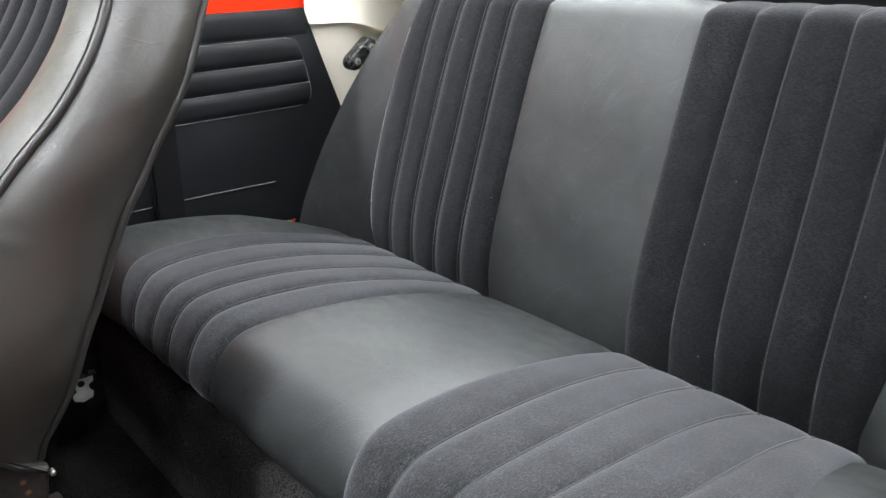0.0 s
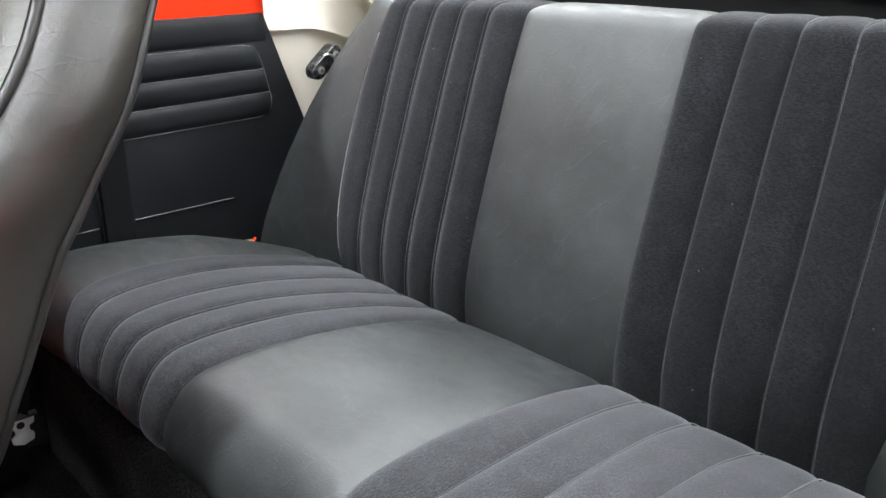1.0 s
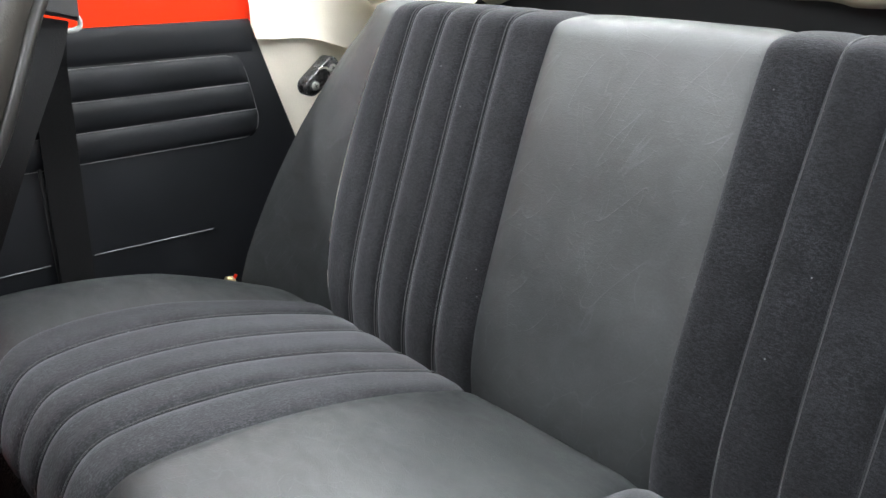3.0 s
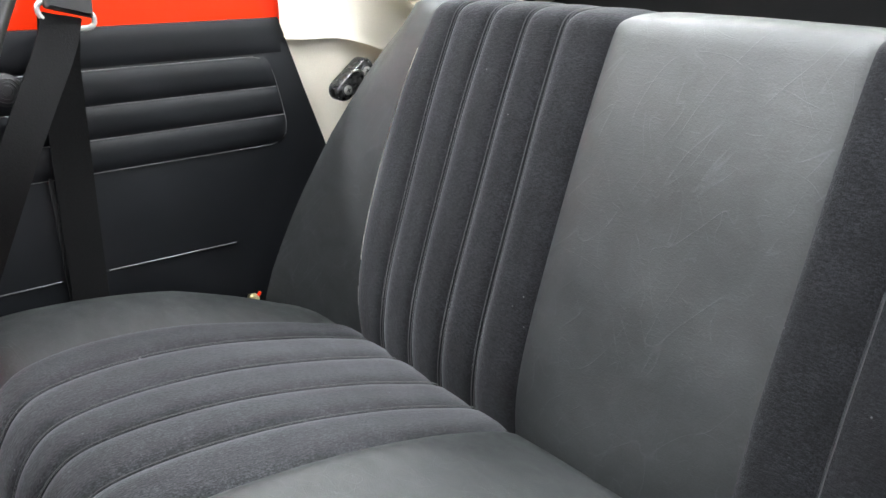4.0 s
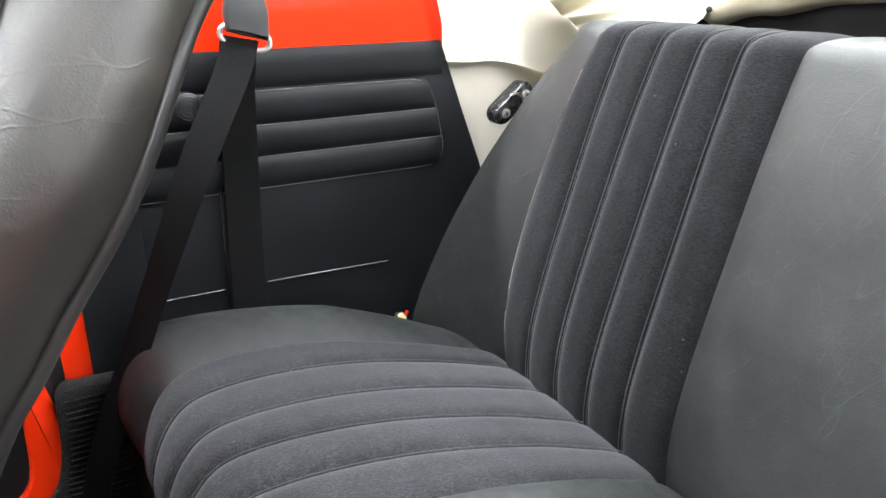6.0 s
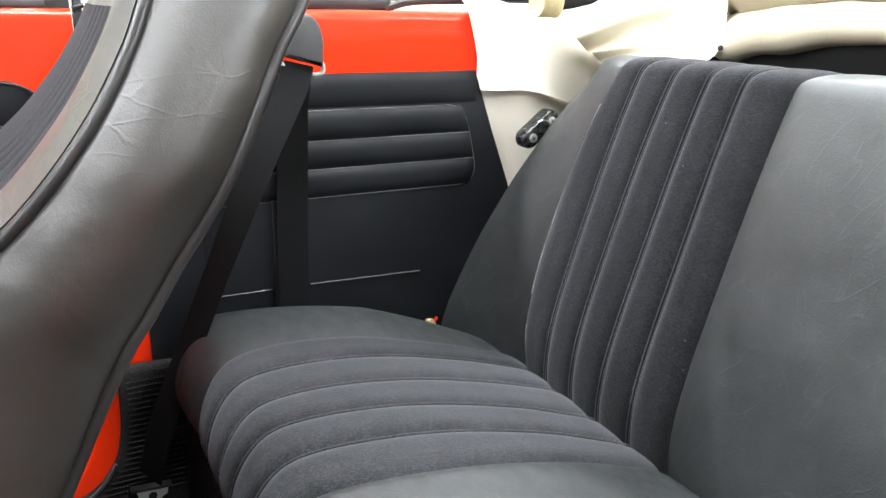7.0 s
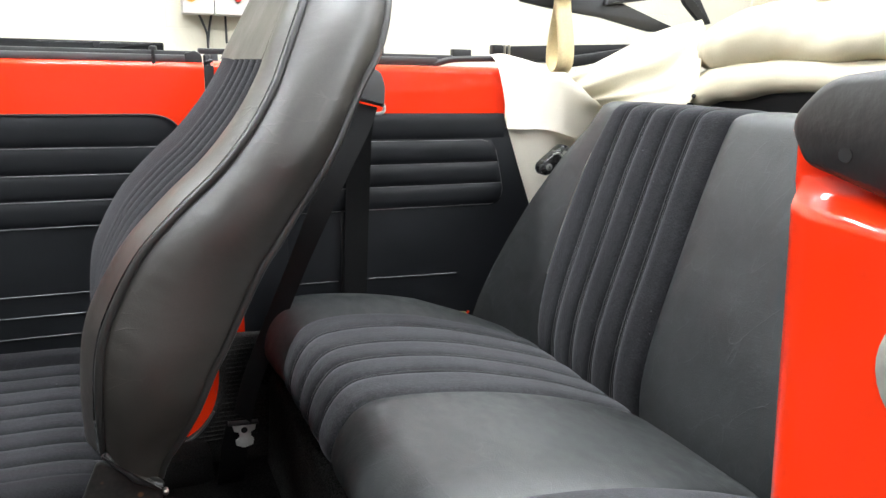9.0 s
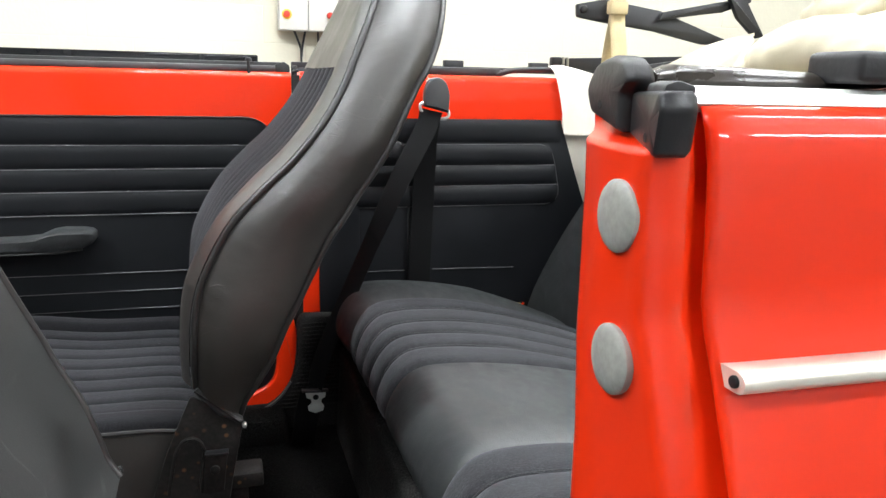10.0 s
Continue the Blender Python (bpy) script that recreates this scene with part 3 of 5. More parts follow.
bm = bmesh.new()
grid_mesh(bm, [core_row(p, n, seam_y("n5")(p.y, 0), seam_y("f5")(p.y, 0), back_warp) for p, n in BP] + [[(0.22, BACK_MID - 0.44 + 0.88 * v, 0.4) for v in SPAN]])
backrest = part("backrest", bm, TRIM, bench, "bench backrest with velour ribs")
for a, b in zip(ORDER, ORDER[1:]):
    bm = bmesh.new()
    if a == "fc":
        strip(bm, BP, seam_y(a), seam_y(b), 0.006, 41, 12, 0.003, back_warp)
        part("centre_panel", bm, VINYL, backrest, "creased grey vinyl centre panel")
    else:
        strip(bm, BP, seam_y(a), seam_y(b), 0.0065, 15, 4, 0.0015, back_warp)
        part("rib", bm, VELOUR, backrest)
for k in ORDER[1:5] + ORDER[7:11]:
    stitch_line(BP, seam_y(k), backrest, -0.0035, 0.0010, back_warp)
    if k[0] == "f":
        stitch_line(BP, seam_y(k), backrest, 0.0018, 0.0008, back_warp)

# the outer edge of the backrest's vinyl end: height, distance from the middle, x
WING = ((0.34, 0.594, -0.085), (0.42, 0.593, -0.080), (0.46, 0.590, -0.068), (0.50, 0.587, -0.051), (0.54, 0.584, -0.032), (0.58, 0.578, -0.013), (0.62, 0.570, 0.007), (0.66, 0.563, 0.029), (0.70, 0.553, 0.053), (0.74, 0.545, 0.079), (0.78, 0.538, 0.111), (0.82, 0.531, 0.150), (0.84, 0.529, 0.170))


def wing(sign):
    """The vinyl end of the backrest: it rolls forward low down and falls away to the rear at the top."""
    rows = []
    for p, nrm in BP:
        z = p.y
        y0 = seam_y("f5" if sign > 0 else "n5")(z, 0)
        x0, _, z0 = back_warp(p.x - nrm.x * 0.003, y0, z - nrm.y * 0.003)
        out = float(np.interp(z, [w[0] for w in WING], [w[1] for w in WING]))
        xe, ze = float(np.interp(z, [w[0] for w in WING], [w[2] for w in WING])), z
        over = p.x > 0.104
        if over:
            k = min(1.0, (p.x - 0.104) / 0.10)
            xe, ze, out = max(0.17, p.x + 0.03 * (1 - k)), min(z - 0.012 - 0.02 * k, 0.838), 0.529 - 0.03 * k
        y1 = BACK_MID + sign * out
        row = []
        for u in (0, 0.03, 0.08, 0.15, 0.25, 0.4, 0.55, 0.7, 0.82, 0.92, 1.0):
            w = u ** 1.7
            pad = 0.007 * math.sin(math.pi * min(1, u * 1.1)) + 0.0015 * noise.noise(Vector((u * 3, z * 12, 5 * sign))) * math.sin(math.pi * u)
            row.append((x0 + (xe - x0) * w + nrm.x * pad, y0 + (y1 - y0) * u, z0 + (ze - z0) * w + nrm.y * pad))
        for d, dy in ((0.005, 0.003), (0.012, 0.003), (0.022, -0.006), (0.034, -0.03)):
            row.append((xe + d, y1 + dy * sign, ze - d * 0.1) if not over else (xe + 0.004, y1 + 0.4 * dy * sign, ze - d))
        rows.append(row)
    bm = bmesh.new()
    grid_mesh(bm, rows)
    part("side_panel", bm, VINYL, backrest, "smooth grey vinyl side panel")


wing(1)
wing(-1)

CP = profile(CUSH, 84, -1)
bm = bmesh.new()
grid_mesh(bm, [core_row(p, n, cush_y("n5")(p.y, i / (len(CP) - 1)), cush_y("f5")(p.y, i / (len(CP) - 1)), cush_warp) for i, (p, n) in enumerate(CP)])
cushion = part("cushion", bm, TRIM, bench, "bench cushion with velour ribs")
for a, b in zip(ORDER, ORDER[1:]):
    bm = bmesh.new()
    if a == "fc":
        strip(bm, CP, cush_y(a), cush_y(b), 0.006, 41, 12, 0.004, cush_warp)
        part("centre_panel", bm, VINYL, cushion, "creased grey vinyl centre panel")
    else:
        strip(bm, CP, cush_y(a), cush_y(b), 0.0065, 15, 4, 0.002, cush_warp)
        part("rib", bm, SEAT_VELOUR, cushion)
for k in ORDER[1:5] + ORDER[7:11]:
    stitch_line(CP, cush_y(k), cushion, -0.0035, 0.0012, cush_warp)
for sign, key in ((1, "f5"), (-1, "n5")):
    rows = []
    for i, (p, nrm) in enumerate(CP):
        s = i / (len(CP) - 1)
        y0 = cush_y(key)(p.y, s)
        back = max(0.0, 1 - s / 0.35)
        y1 = CUSH_MID + sign * (0.592 - 0.03 * back)
        row = []
        for u in (0, 0.04, 0.12, 0.25, 0.4, 0.55, 0.7, 0.85, 0.94, 1.0):
            y = y0 + (y1 - y0) * u
            h = 0.008 * math.sin(math.pi * u) - 0.004 * (1 - u) - 0.001 * u - 0.004 * max(0, u - 0.8) / 0.2 - 0.016 * u * back
            q = p + nrm * h
            row.append(cush_warp(q.x, y, q.y))
        xe, ye, ze = row[-1]
        for dz, dy in ((0.012, 0.010), (0.035, 0.016), (0.1, 0.016)):
            row.append((xe, ye + dy * sign, max(0.36, ze - dz)))
        rows.append(row)
    bm = bmesh.new()
    grid_mesh(bm, rows)
    part("side_panel", bm, VINYL, cushion, "smooth grey vinyl side panel")

# ---- front seats ----
PIPE = [(-0.486, 1.056), (-0.513, 0.992), (-0.547, 0.92), (-0.563, 0.886), (-0.589, 0.844), (-0.625, 0.80), (-0.666, 0.761), (-0.702, 0.721), (-0.730, 0.671), (-0.745, 0.627), (-0.751, 0.569), (-0.751, 0.515)]
REAR = [(-0.405, 1.056), (-0.419, 1.005), (-0.434, 0.955), (-0.452, 0.916), (-0.471, 0.888), (-0.488, 0.856), (-0.506, 0.820), (-0.5255, 0.788), (-0.5475, 0.757), (-0.560, 0.737), (-0.5695, 0.722), (-0.583, 0.703), (-0.598, 0.675), (-0.616, 0.638), (-0.627, 0.615), (-0.641, 0.588), (-0.659, 0.545), (-0.680, 0.508), (-0.692, 0.488), (-0.698, 0.468)]


def seat_back(t):
    n = 96
    F, R = spline(PIPE, n), spline(REAR, n)
    y0, y1 = 0.70, 1.20

    def narrow(z):
        """How far the sides stand in: the headrest tapers, the foot tucks under."""
        return 1.7 * max(0.0, z - 0.79) ** 2 + 1.0 * max(0.0, 0.62 - z) ** 2

    def across(y, z):
        return 0.96 + (y - 0.96) * (0.24 - narrow(z)) / 0.24
    # back panel
    rows = []
    for i in range(n):
        d = (R[min(i + 1, n - 1)] - R[max(i - 1, 0)]).normalized()
        nr = Vector((-d.y, d.x))
        if nr.x < 0:
            nr = -nr
        rows.append([(R[i].x + nr.x * 0.004 * (1 - abs(2 * u - 1) ** 3), across(y0 + (y1 - y0) * u, R[i].y), R[i].y) for u in np.linspace(0, 1, 21)])
    bm = bmesh.new()
    grid_mesh(bm, rows)
    back = part("backrest", bm, BACKSHELL, t, "smooth worn vinyl back panel")
    for side in (0, 1):
        ys, sg = (y0, -1) if side == 0 else (y1, 1)
        rows = []
        for i in range(n):
            row = []
            for k in range(19):
                u = k / 18
                q = F[i].lerp(R[i], u)
                h = 0.020 * (1 - abs(2 * u - 1) ** 2.5) + 0.004 * noise.noise(Vector((q.x * 14, 3 * side, q.y * 10))) * math.sin(math.pi * u)
                pucker = noise.noise(Vector((q.x * 9 + 4 * side, 2.0, q.y * 70 + q.x * 30))) * max(0.0, abs(2 * u - 1) - 0.25) * (1 - abs(2 * u - 1))
                h += 0.010 * pucker
                row.append((q.x, across(ys, q.y) + sg * h, q.y))
            rows.append(row)
        bm = bmesh.new()
        grid_mesh(bm, rows)
        part("side_panel", bm, FRONT_VINYL, back, "worn black vinyl side panel")
        for C in (F, R):
            bm = bmesh.new()
            tube(bm, [(p.x, across(ys, p.y) + sg * 0.002, p.y) for p in C], 0.0043, 10)
            part("piping", bm, PIPING, back)
    # front: bolsters and velour ribs
    marks = [0.70, 0.785, 0.835, 0.885, 0.935, 0.985, 1.035, 1.20]
    base = []
    for i in range(n):
        d = (F[min(i + 1, n - 1)] - F[max(i - 1, 0)]).normalized()
        nf = Vector((d.y, -d.x))
        if nf.x > 0:
            nf = -nf
        base.append((F[i], nf))
    cut = next(i for i in range(n) if F[i].y < 0.910)
    for j, (a, b) in enumerate(zip(marks, marks[1:])):
        bol = j in (0, len(marks) - 2)
        rows = []
        for i, (p, nf) in enumerate(base):
            if j > 0 and i < cut:
                continue
            row = []
            for k in range(9):
                u = k / 8
                if bol:
                    v = u if j == 0 else 1 - u
                    low = min(1.0, max(0.0, (0.74 - p.y) / 0.1))
                    h = 0.003 + (0.012 + 0.005 * low) * math.sin(math.pi * (0.05 + 0.8 * v)) - 0.003 * v
                else:
                    h = 0.001 + 0.009 * (1 - abs(2 * u - 1) ** 2.6)
                q = p + nf * h
                row.append((q.x, across(a + (b - a) * u, p.y), q.y))
            rows.append(row)
        bm = bmesh.new()
        grid_mesh(bm, rows)
        if bol:
            part("bolster", bm, FRONT_VINYL if j == 0 else FRONT_VELOUR, back, "shiny worn vinyl bolster" if j == 0 else "dark velour bolster")
        else:
            part("rib", bm, FRONT_VELOUR, back)
    rows = [[(p.x + nf.x * 0.009, across(a, p.y), p.y + nf.y * 0.009) for a in np.linspace(0.785, 1.20, 11)] for p, nf in base[:cut + 1]]
    bm = bmesh.new()
    grid_mesh(bm, rows)
    part("headrest_panel", bm, FRONT_VINYL, back, "smooth black vinyl headrest front")
    # rounded top
    bm = bmesh.new()
    top = []
    c = (F[0] + R[0]) / 2
    for k in range(9):
        a = math.pi * k / 8
        top.append([(c.x - 0.029 * math.cos(a), across(y, 1.06), 1.06 + 0.03 * math.sin(a)) for y in np.linspace(y0, y1, 9)])
    grid_mesh(bm, top)
    part("top_panel", bm, FRONT_VINYL, back)
    # rolled lower edge and the steel hinge plates below
    bm = bmesh.new()
    grid_mesh(bm, [[(F[-1].x, y, F[-1].y), (R[-1].x, y, R[-1].y)] for y in (y0 - 0.004, y1 + 0.004)])
    part("lower_panel", bm, FRONT_VINYL, back)
    for y in (y0 + 0.002, y1 - 0.002):
        bm = bmesh.new()
        tube(bm, [(F[-1].x, y, F[-1].y), (-0.722, y - 0.002, 0.482), (R[-1].x, y, R[-1].y)], 0.0038, 8)
        part("hem", bm, RUBBER, back)
    return back


def front_seat():
    t = thing("bucket_seat", "high-backed bucket seat in worn black vinyl with ribbed velour centre", "car seat", group="front seats")
    seat_back(t)
    return t


def hinge_plates(t):
    for y in (0.705, 1.175):
        bm = bmesh.new()
        slab(bm, round_corners([(-0.758, 0.505), (-0.694, 0.470), (-0.704, 0.42), (-0.716, 0.355), (-0.722, 0.2), (-0.84, 0.2), (-0.812, 0.36), (-0.790, 0.43)], [0.006] * 8), y, y + 0.008, 0.002)
        plate = part("hinge_plate", bm, RUSTED, t, "rust-flecked black steel hinge plate")
        bm = bmesh.new()
        tube(bm, spline([(-0.790, y - 0.001, 0.375), (-0.780, y - 0.001, 0.425), (-0.771, y - 0.001, 0.444), (-0.757, y - 0.001, 0.449), (-0.747, y - 0.001, 0.440), (-0.745, y - 0.001, 0.425), (-0.752, y - 0.001, 0.375)], 24), 0.0026, 8)
        part("pressed_rib", bm, RUSTED, plate)
        bm = bmesh.new()
        box(bm, (-0.744, y - 0.012, 0.427), (-0.715, y + 0.001, 0.4305), 0.001)
        part("ledge", bm, METAL, plate)
        bm = bmesh.new()
        slab(bm, round_corners([(-0.742, 0.427), (-0.716, 0.427), (-0.722, 0.372), (-0.750, 0.372)], [0.006] * 4), y - 0.004, y + 0.001, 0.0015)
        part("lever", bm, RUSTED, plate)
        bm = bmesh.new()
        disc(bm, (-0.694, y - 0.006, 0.462), 0.003, 0.006, (0, -1, 0), 12, 0.002)
        part("screw", bm, STEEL, plate)
        bm = bmesh.new()
        disc(bm, (-0.732, y - 0.006, 0.405), 0.006, 0.003, (0, -1, 0), 16, 0.0015)
        part("rivet", bm, RUSTED, plate)
    bm = bmesh.new()
    box(bm, (-1.1, 0.80, 0.318), (-0.668, 0.845, 0.340), 0.003)
    for x in (-1.05, -0.72):
        box(bm, (x, 0.81, 0.179), (x + 0.03, 0.835, 0.32), 0.002)
    part("seat_runner", bm, RUSTED, t, "black steel seat runner")


def front_cushion(t):
    pts = [(-0.74, 0.44), (-0.80, 0.452), (-0.92, 0.455), (-1.05, 0.47), (-1.15, 0.47), (-1.22, 0.44), (-1.24, 0.38)]
    pr = profile(pts, 30, -1)
    bm = bmesh.new()
    box(bm, (-1.22, 0.745, 0.26), (-0.80, 1.195, 0.445), 0.02)
    base = part("cushion", bm, FRONT_VINYL, t, "vinyl seat cushion with ribbed velour top")
    marks = [0.735, 0.79, 0.835, 0.88, 0.925, 0.97, 1.015, 1.06, 1.105, 1.15, 1.205]
    for j, (a, b) in enumerate(zip(marks, marks[1:])):
        bol = j in (0, len(marks) - 2)
        bm = bmesh.new()
        strip(bm, pr, lambda z, s: a, lambda z, s: b, 0.014 if bol else 0.005)
        part("bolster" if bol else "rib", bm, FRONT_VELOUR if bol else VELOUR, base)
    for y, sg in ((0.735, -1), (1.205, 1)):
        bm = bmesh.new()
        grid_mesh(bm, [[(p.x, y, p.y - 0.004), (p.x, y + sg * 0.004, p.y - 0.03), (p.x, y, 0.3)] for p, nrm in pr])
        part("side_panel", bm, FRONT_VINYL, base)
        bm = bmesh.new()
        tube(bm, [(p.x, y, p.y - 0.003) for p, nrm in pr], 0.0035)
        part("piping", bm, PIPING, base)


far_seat = front_seat()
near_seat = copy_thing(far_seat, Matrix.Translation((-0.815, -0.62, 0.42)) @ Matrix.Rotation(radians(-50), 4, "Y") @ Matrix.Translation((0.74, 0, -0.42)))
near_seat["label"] = "bucket seat backrest folded forward, worn black vinyl back"
front_cushion(far_seat)
hinge_plates(far_seat)

# ---- car body ----
car = thing("convertible_car", "bright red convertible car with black trim, hood folded down", "car")
bm = bmesh.new()
box(bm, (-1.9, 0.02, 0.14), (0.1, 1.30, 0.18))
part("floor_carpet", bm, SHADED_CARPET, car, "floor carpet, footwell shade in its colour")
bm = bmesh.new()
slab(bm, round_corners([(-0.490, 0.364), (-0.500, 0.18), (0.1, 0.18), (0.1, 0.36), (-0.03, 0.374)], [0.02, 0, 0, 0, 0]), 0.06, 1.24, 0.004)
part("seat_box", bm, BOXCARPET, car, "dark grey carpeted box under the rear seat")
bm = bmesh.new()
slab(bm, round_corners([(-1.9, 0.18), (-1.9, 0.29), (-0.9, 0.27), (-0.55, 0.25), (-0.46, 0.23), (-0.42, 0.18)], [0] * 6), 0.56, 0.74, 0.03, 3)
part("tunnel", bm, SHADED_CARPET, car)


def rolled_rail(bm, x0, x1, y_in, z0, z1):
    bend = [(y_in + 0.014 * (1 - math.cos(a)), z1 - 0.014 * (1 - math.sin(a))) for a in np.linspace(0, math.pi / 2, 10)]
    sec = [(y_in, z0)] + bend + [(y_in + 0.06, z1 + 0.001), (y_in + 0.075, z1 - 0.01), (y_in + 0.08, z0)]
    rows = [[(x, y, z) for y, z in sec] for x in (x0, x0 + 0.004, x1 - 0.004, x1)]
    V = grid_mesh(bm, rows)
    bm.faces.new(V[0])
    bm.faces.new(V[-1])


bm = bmesh.new()
rolled_rail(bm, -0.556, 0.004, 1.305, 0.80, 0.907)
quarter_rail = part("quarter_rail", bm, RED, car, "glossy red quarter rail")
bm = bmesh.new()
box(bm, (-0.53, 1.335, 0.908), (-0.13, 1.36, 0.924), 0.004)
part("window_seal", bm, RUBBER, quarter_rail)
bm = bmesh.new()
tube(bm, spline([(-0.14, 1.34, 0.91), (-0.10, 1.335, 0.921), (-0.03, 1.33, 0.924), (0.02, 1.33, 0.925)], 12), 0.006, 8)
part("cable_sleeve", bm, RUBBER, quarter_rail)

# quarter trim: padded ribs pressed into black vinyl
bm = bmesh.new()
slab(bm, [(-0.50, 0.819), (0.0, 0.819), (0.035, 0.72), (0.067, 0.635), (0.13, 0.45), (0.13, 0.36), (-0.50, 0.36)], 1.30, 1.325, 0.004)
trim = part("quarter_trim", bm, TRIM, car, "black padded vinyl quarter trim with ribs")
END = spline([(-0.052, 0.767), (-0.030, 0.762), (-0.018, 0.748), (-0.010, 0.722), (-0.002, 0.685), (0.001, 0.665), (-0.004, 0.648), (-0.022, 0.638), (-0.040, 0.637)], 40)


def end_x(z):
    return max([p.x for p in END if abs(p.y - z) < 0.006] or [-0.05])


for z0, z1 in ((0.767, 0.7225), (0.7225, 0.680), (0.680, 0.637)):
    bm = bmesh.new()
    rows = []
    for k in range(13):
        u = k / 12
        z = z0 + (z1 - z0) * u
        h = 0.0045 * (1 - abs(2 * u - 1) ** 2.5)
        xr = end_x(z)
        rows.append([(-0.495, 1.2992, z)] + [(x, 1.2992 - h, z) for x in np.linspace(-0.485, xr - 0.016, 12)] + [(xr - 0.006, 1.2992 - 0.6 * h, z), (xr, 1.2992, z)])
    grid_mesh(bm, rows)
    part("pad", bm, TRIM, trim)
bm = bmesh.new()
rows = []
for k in range(9):
    u = k / 8
    z = 0.817 - 0.046 * u
    h = 0.003 * (1 - abs(2 * u - 1) ** 3)
    rows.append([(-0.495, 1.2992, z)] + [(x, 1.2992 - h, z) for x in np.linspace(-0.485, -0.02, 10)] + [(0.0, 1.2992, z)])
grid_mesh(bm, rows)
part("pad", bm, TRIM, trim)
for z, xr in ((0.767, -0.045), (0.7225, -0.012), (0.680, -0.001), (0.637, -0.030)):
    bm = bmesh.new()
    tube(bm, [(-0.49, 1.2988, z), (xr, 1.2988, z)], 0.0007, 6)
    part("seam", bm, SEAM, trim)
bm = bmesh.new()
tube(bm, [(p.x, 1.2988, p.y) for p in END], 0.0006, 6)
part("seam", bm, SEAM, trim)
for x0, x1, z0, z1 in ((-0.476, -0.344, 0.502, 0.501), (-0.283, -0.097, 0.501, 0.497)):
    bm = bmesh.new()
    tube(bm, [(x0, 1.2988, z0), (x1, 1.2988, z1)], 0.0009, 6)
    part("seam", bm, SEAM, trim)
bm = bmesh.new()
box(bm, (-0.338, 1.2965, 0.37), (-0.333, 1.302, 0.64), 0.001)
part("joint", bm, BLACK, trim)

# window crank on the quarter trim
bm = bmesh.new()
tube(bm, [(-0.445, 1.285, 0.735), (-0.41, 1.278, 0.752), (-0.372, 1.272, 0.758)], 0.006, 10)
crank = part("window_crank", bm, METAL, car, "black window crank with round knob")
bm = bmesh.new()
disc(bm, (-0.372, 1.262, 0.758), 0.0185, 0.016, (0, -1, 0), 28, 0.003)
for r in (0.006, 0.010, 0.014):
    tube(bm, [(-0.372 + r * math.cos(a), 1.2595, 0.758 + r * math.sin(a)) for a in np.linspace(0, 2 * math.pi, 25)], 0.0007, 5, False)
part("knob", bm, METAL, crank)
bm = bmesh.new()
disc(bm, (-0.45, 1.288, 0.733), 0.022, 0.012, (0, -1, 0), 24, 0.003)
part("boss", bm, METAL, crank)

# far pillar foot and sill
bm = bmesh.new()
slab(bm, [(-0.558, 0.90), (-0.50, 0.90), (-0.50, 0.80), (-0.505, 0.78), (-0.505, 0.20), (-0.558, 0.20)], 1.30, 1.38, 0.006)
part("far_pillar", bm, RED, car, "red painted pillar foot")
bm = bmesh.new()
foot = [(-0.611, 0.435), (-0.584, 0.435), (-0.576, 0.40), (-0.566, 0.36), (-0.556, 0.34), (-0.556, 0.20), (-0.76, 0.20), (-0.76, 0.245), (-0.67, 0.256), (-0.634, 0.272), (-0.620, 0.292), (-0.615, 0.323), (-0.613, 0.39)]
slab(bm, round_corners(foot, [0.004, 0.006, 0.006, 0, 0, 0, 0, 0, 0.02, 0.02, 0.02, 0.02, 0.02], 3), 1.280, 1.299, 0.006, 3)
part("pillar_foot", bm, RED, car, "red painted foot of the door pillar")
bm = bmesh.new()
slab(bm, round_corners([(-0.5235, 0.80), (-0.44, 0.80), (-0.44, 0.22), (-0.5235, 0.22)], [0.004] * 4), 1.2975, 1.31, 0.001)
part("trim_edge", bm, TRIM, car)
SILL = [(-0.562, 0.424), (-0.573, 0.410), (-0.5745, 0.37), (-0.577, 0.325), (-0.587, 0.285), (-0.604, 0.259), (-0.626, 0.239), (-0.655, 0.227), (-0.70, 0.212)]
bm = bmesh.new()
slab(bm, round_corners([(-0.42, 0.18), (-0.42, 0.418)] + SILL + [(-0.72, 0.18)], [0, 0, 0.006, 0.008, 0.01, 0.02, 0.02, 0.02, 0.02, 0.02, 0.01, 0], 3), 1.262, 1.297, 0.006)
sill_carpet = part("sill_carpet", bm, RIBBED, car, "grey ribbed carpet over the sill")
bm = bmesh.new()
tube(bm, spline([(x - 0.002, 1.264, z) for x, z in SILL[4:]], 24), 0.0028, 8)
part("sill_seal", bm, GREYRUBBER, car, "dark grey rubber sill seal")
for k in range(22):
    bm = bmesh.new()
    z = 0.408 - 0.0085 * k
    xe = float(np.interp(z, [q[1] for q in SILL[::-1]], [q[0] for q in SILL[::-1]]))
    tube(bm, [(-0.425, 1.2623, z), (xe + 0.010, 1.2623, z)], 0.0022, 6)
    part("carpet_rib", bm, RIBBED, sill_carpet)
bm = bmesh.new()
box(bm, (-1.9, 1.20, 0.12), (-0.60, 1.36, 0.235), 0.02)
part("far_sill", bm, SHADED_CARPET, car)

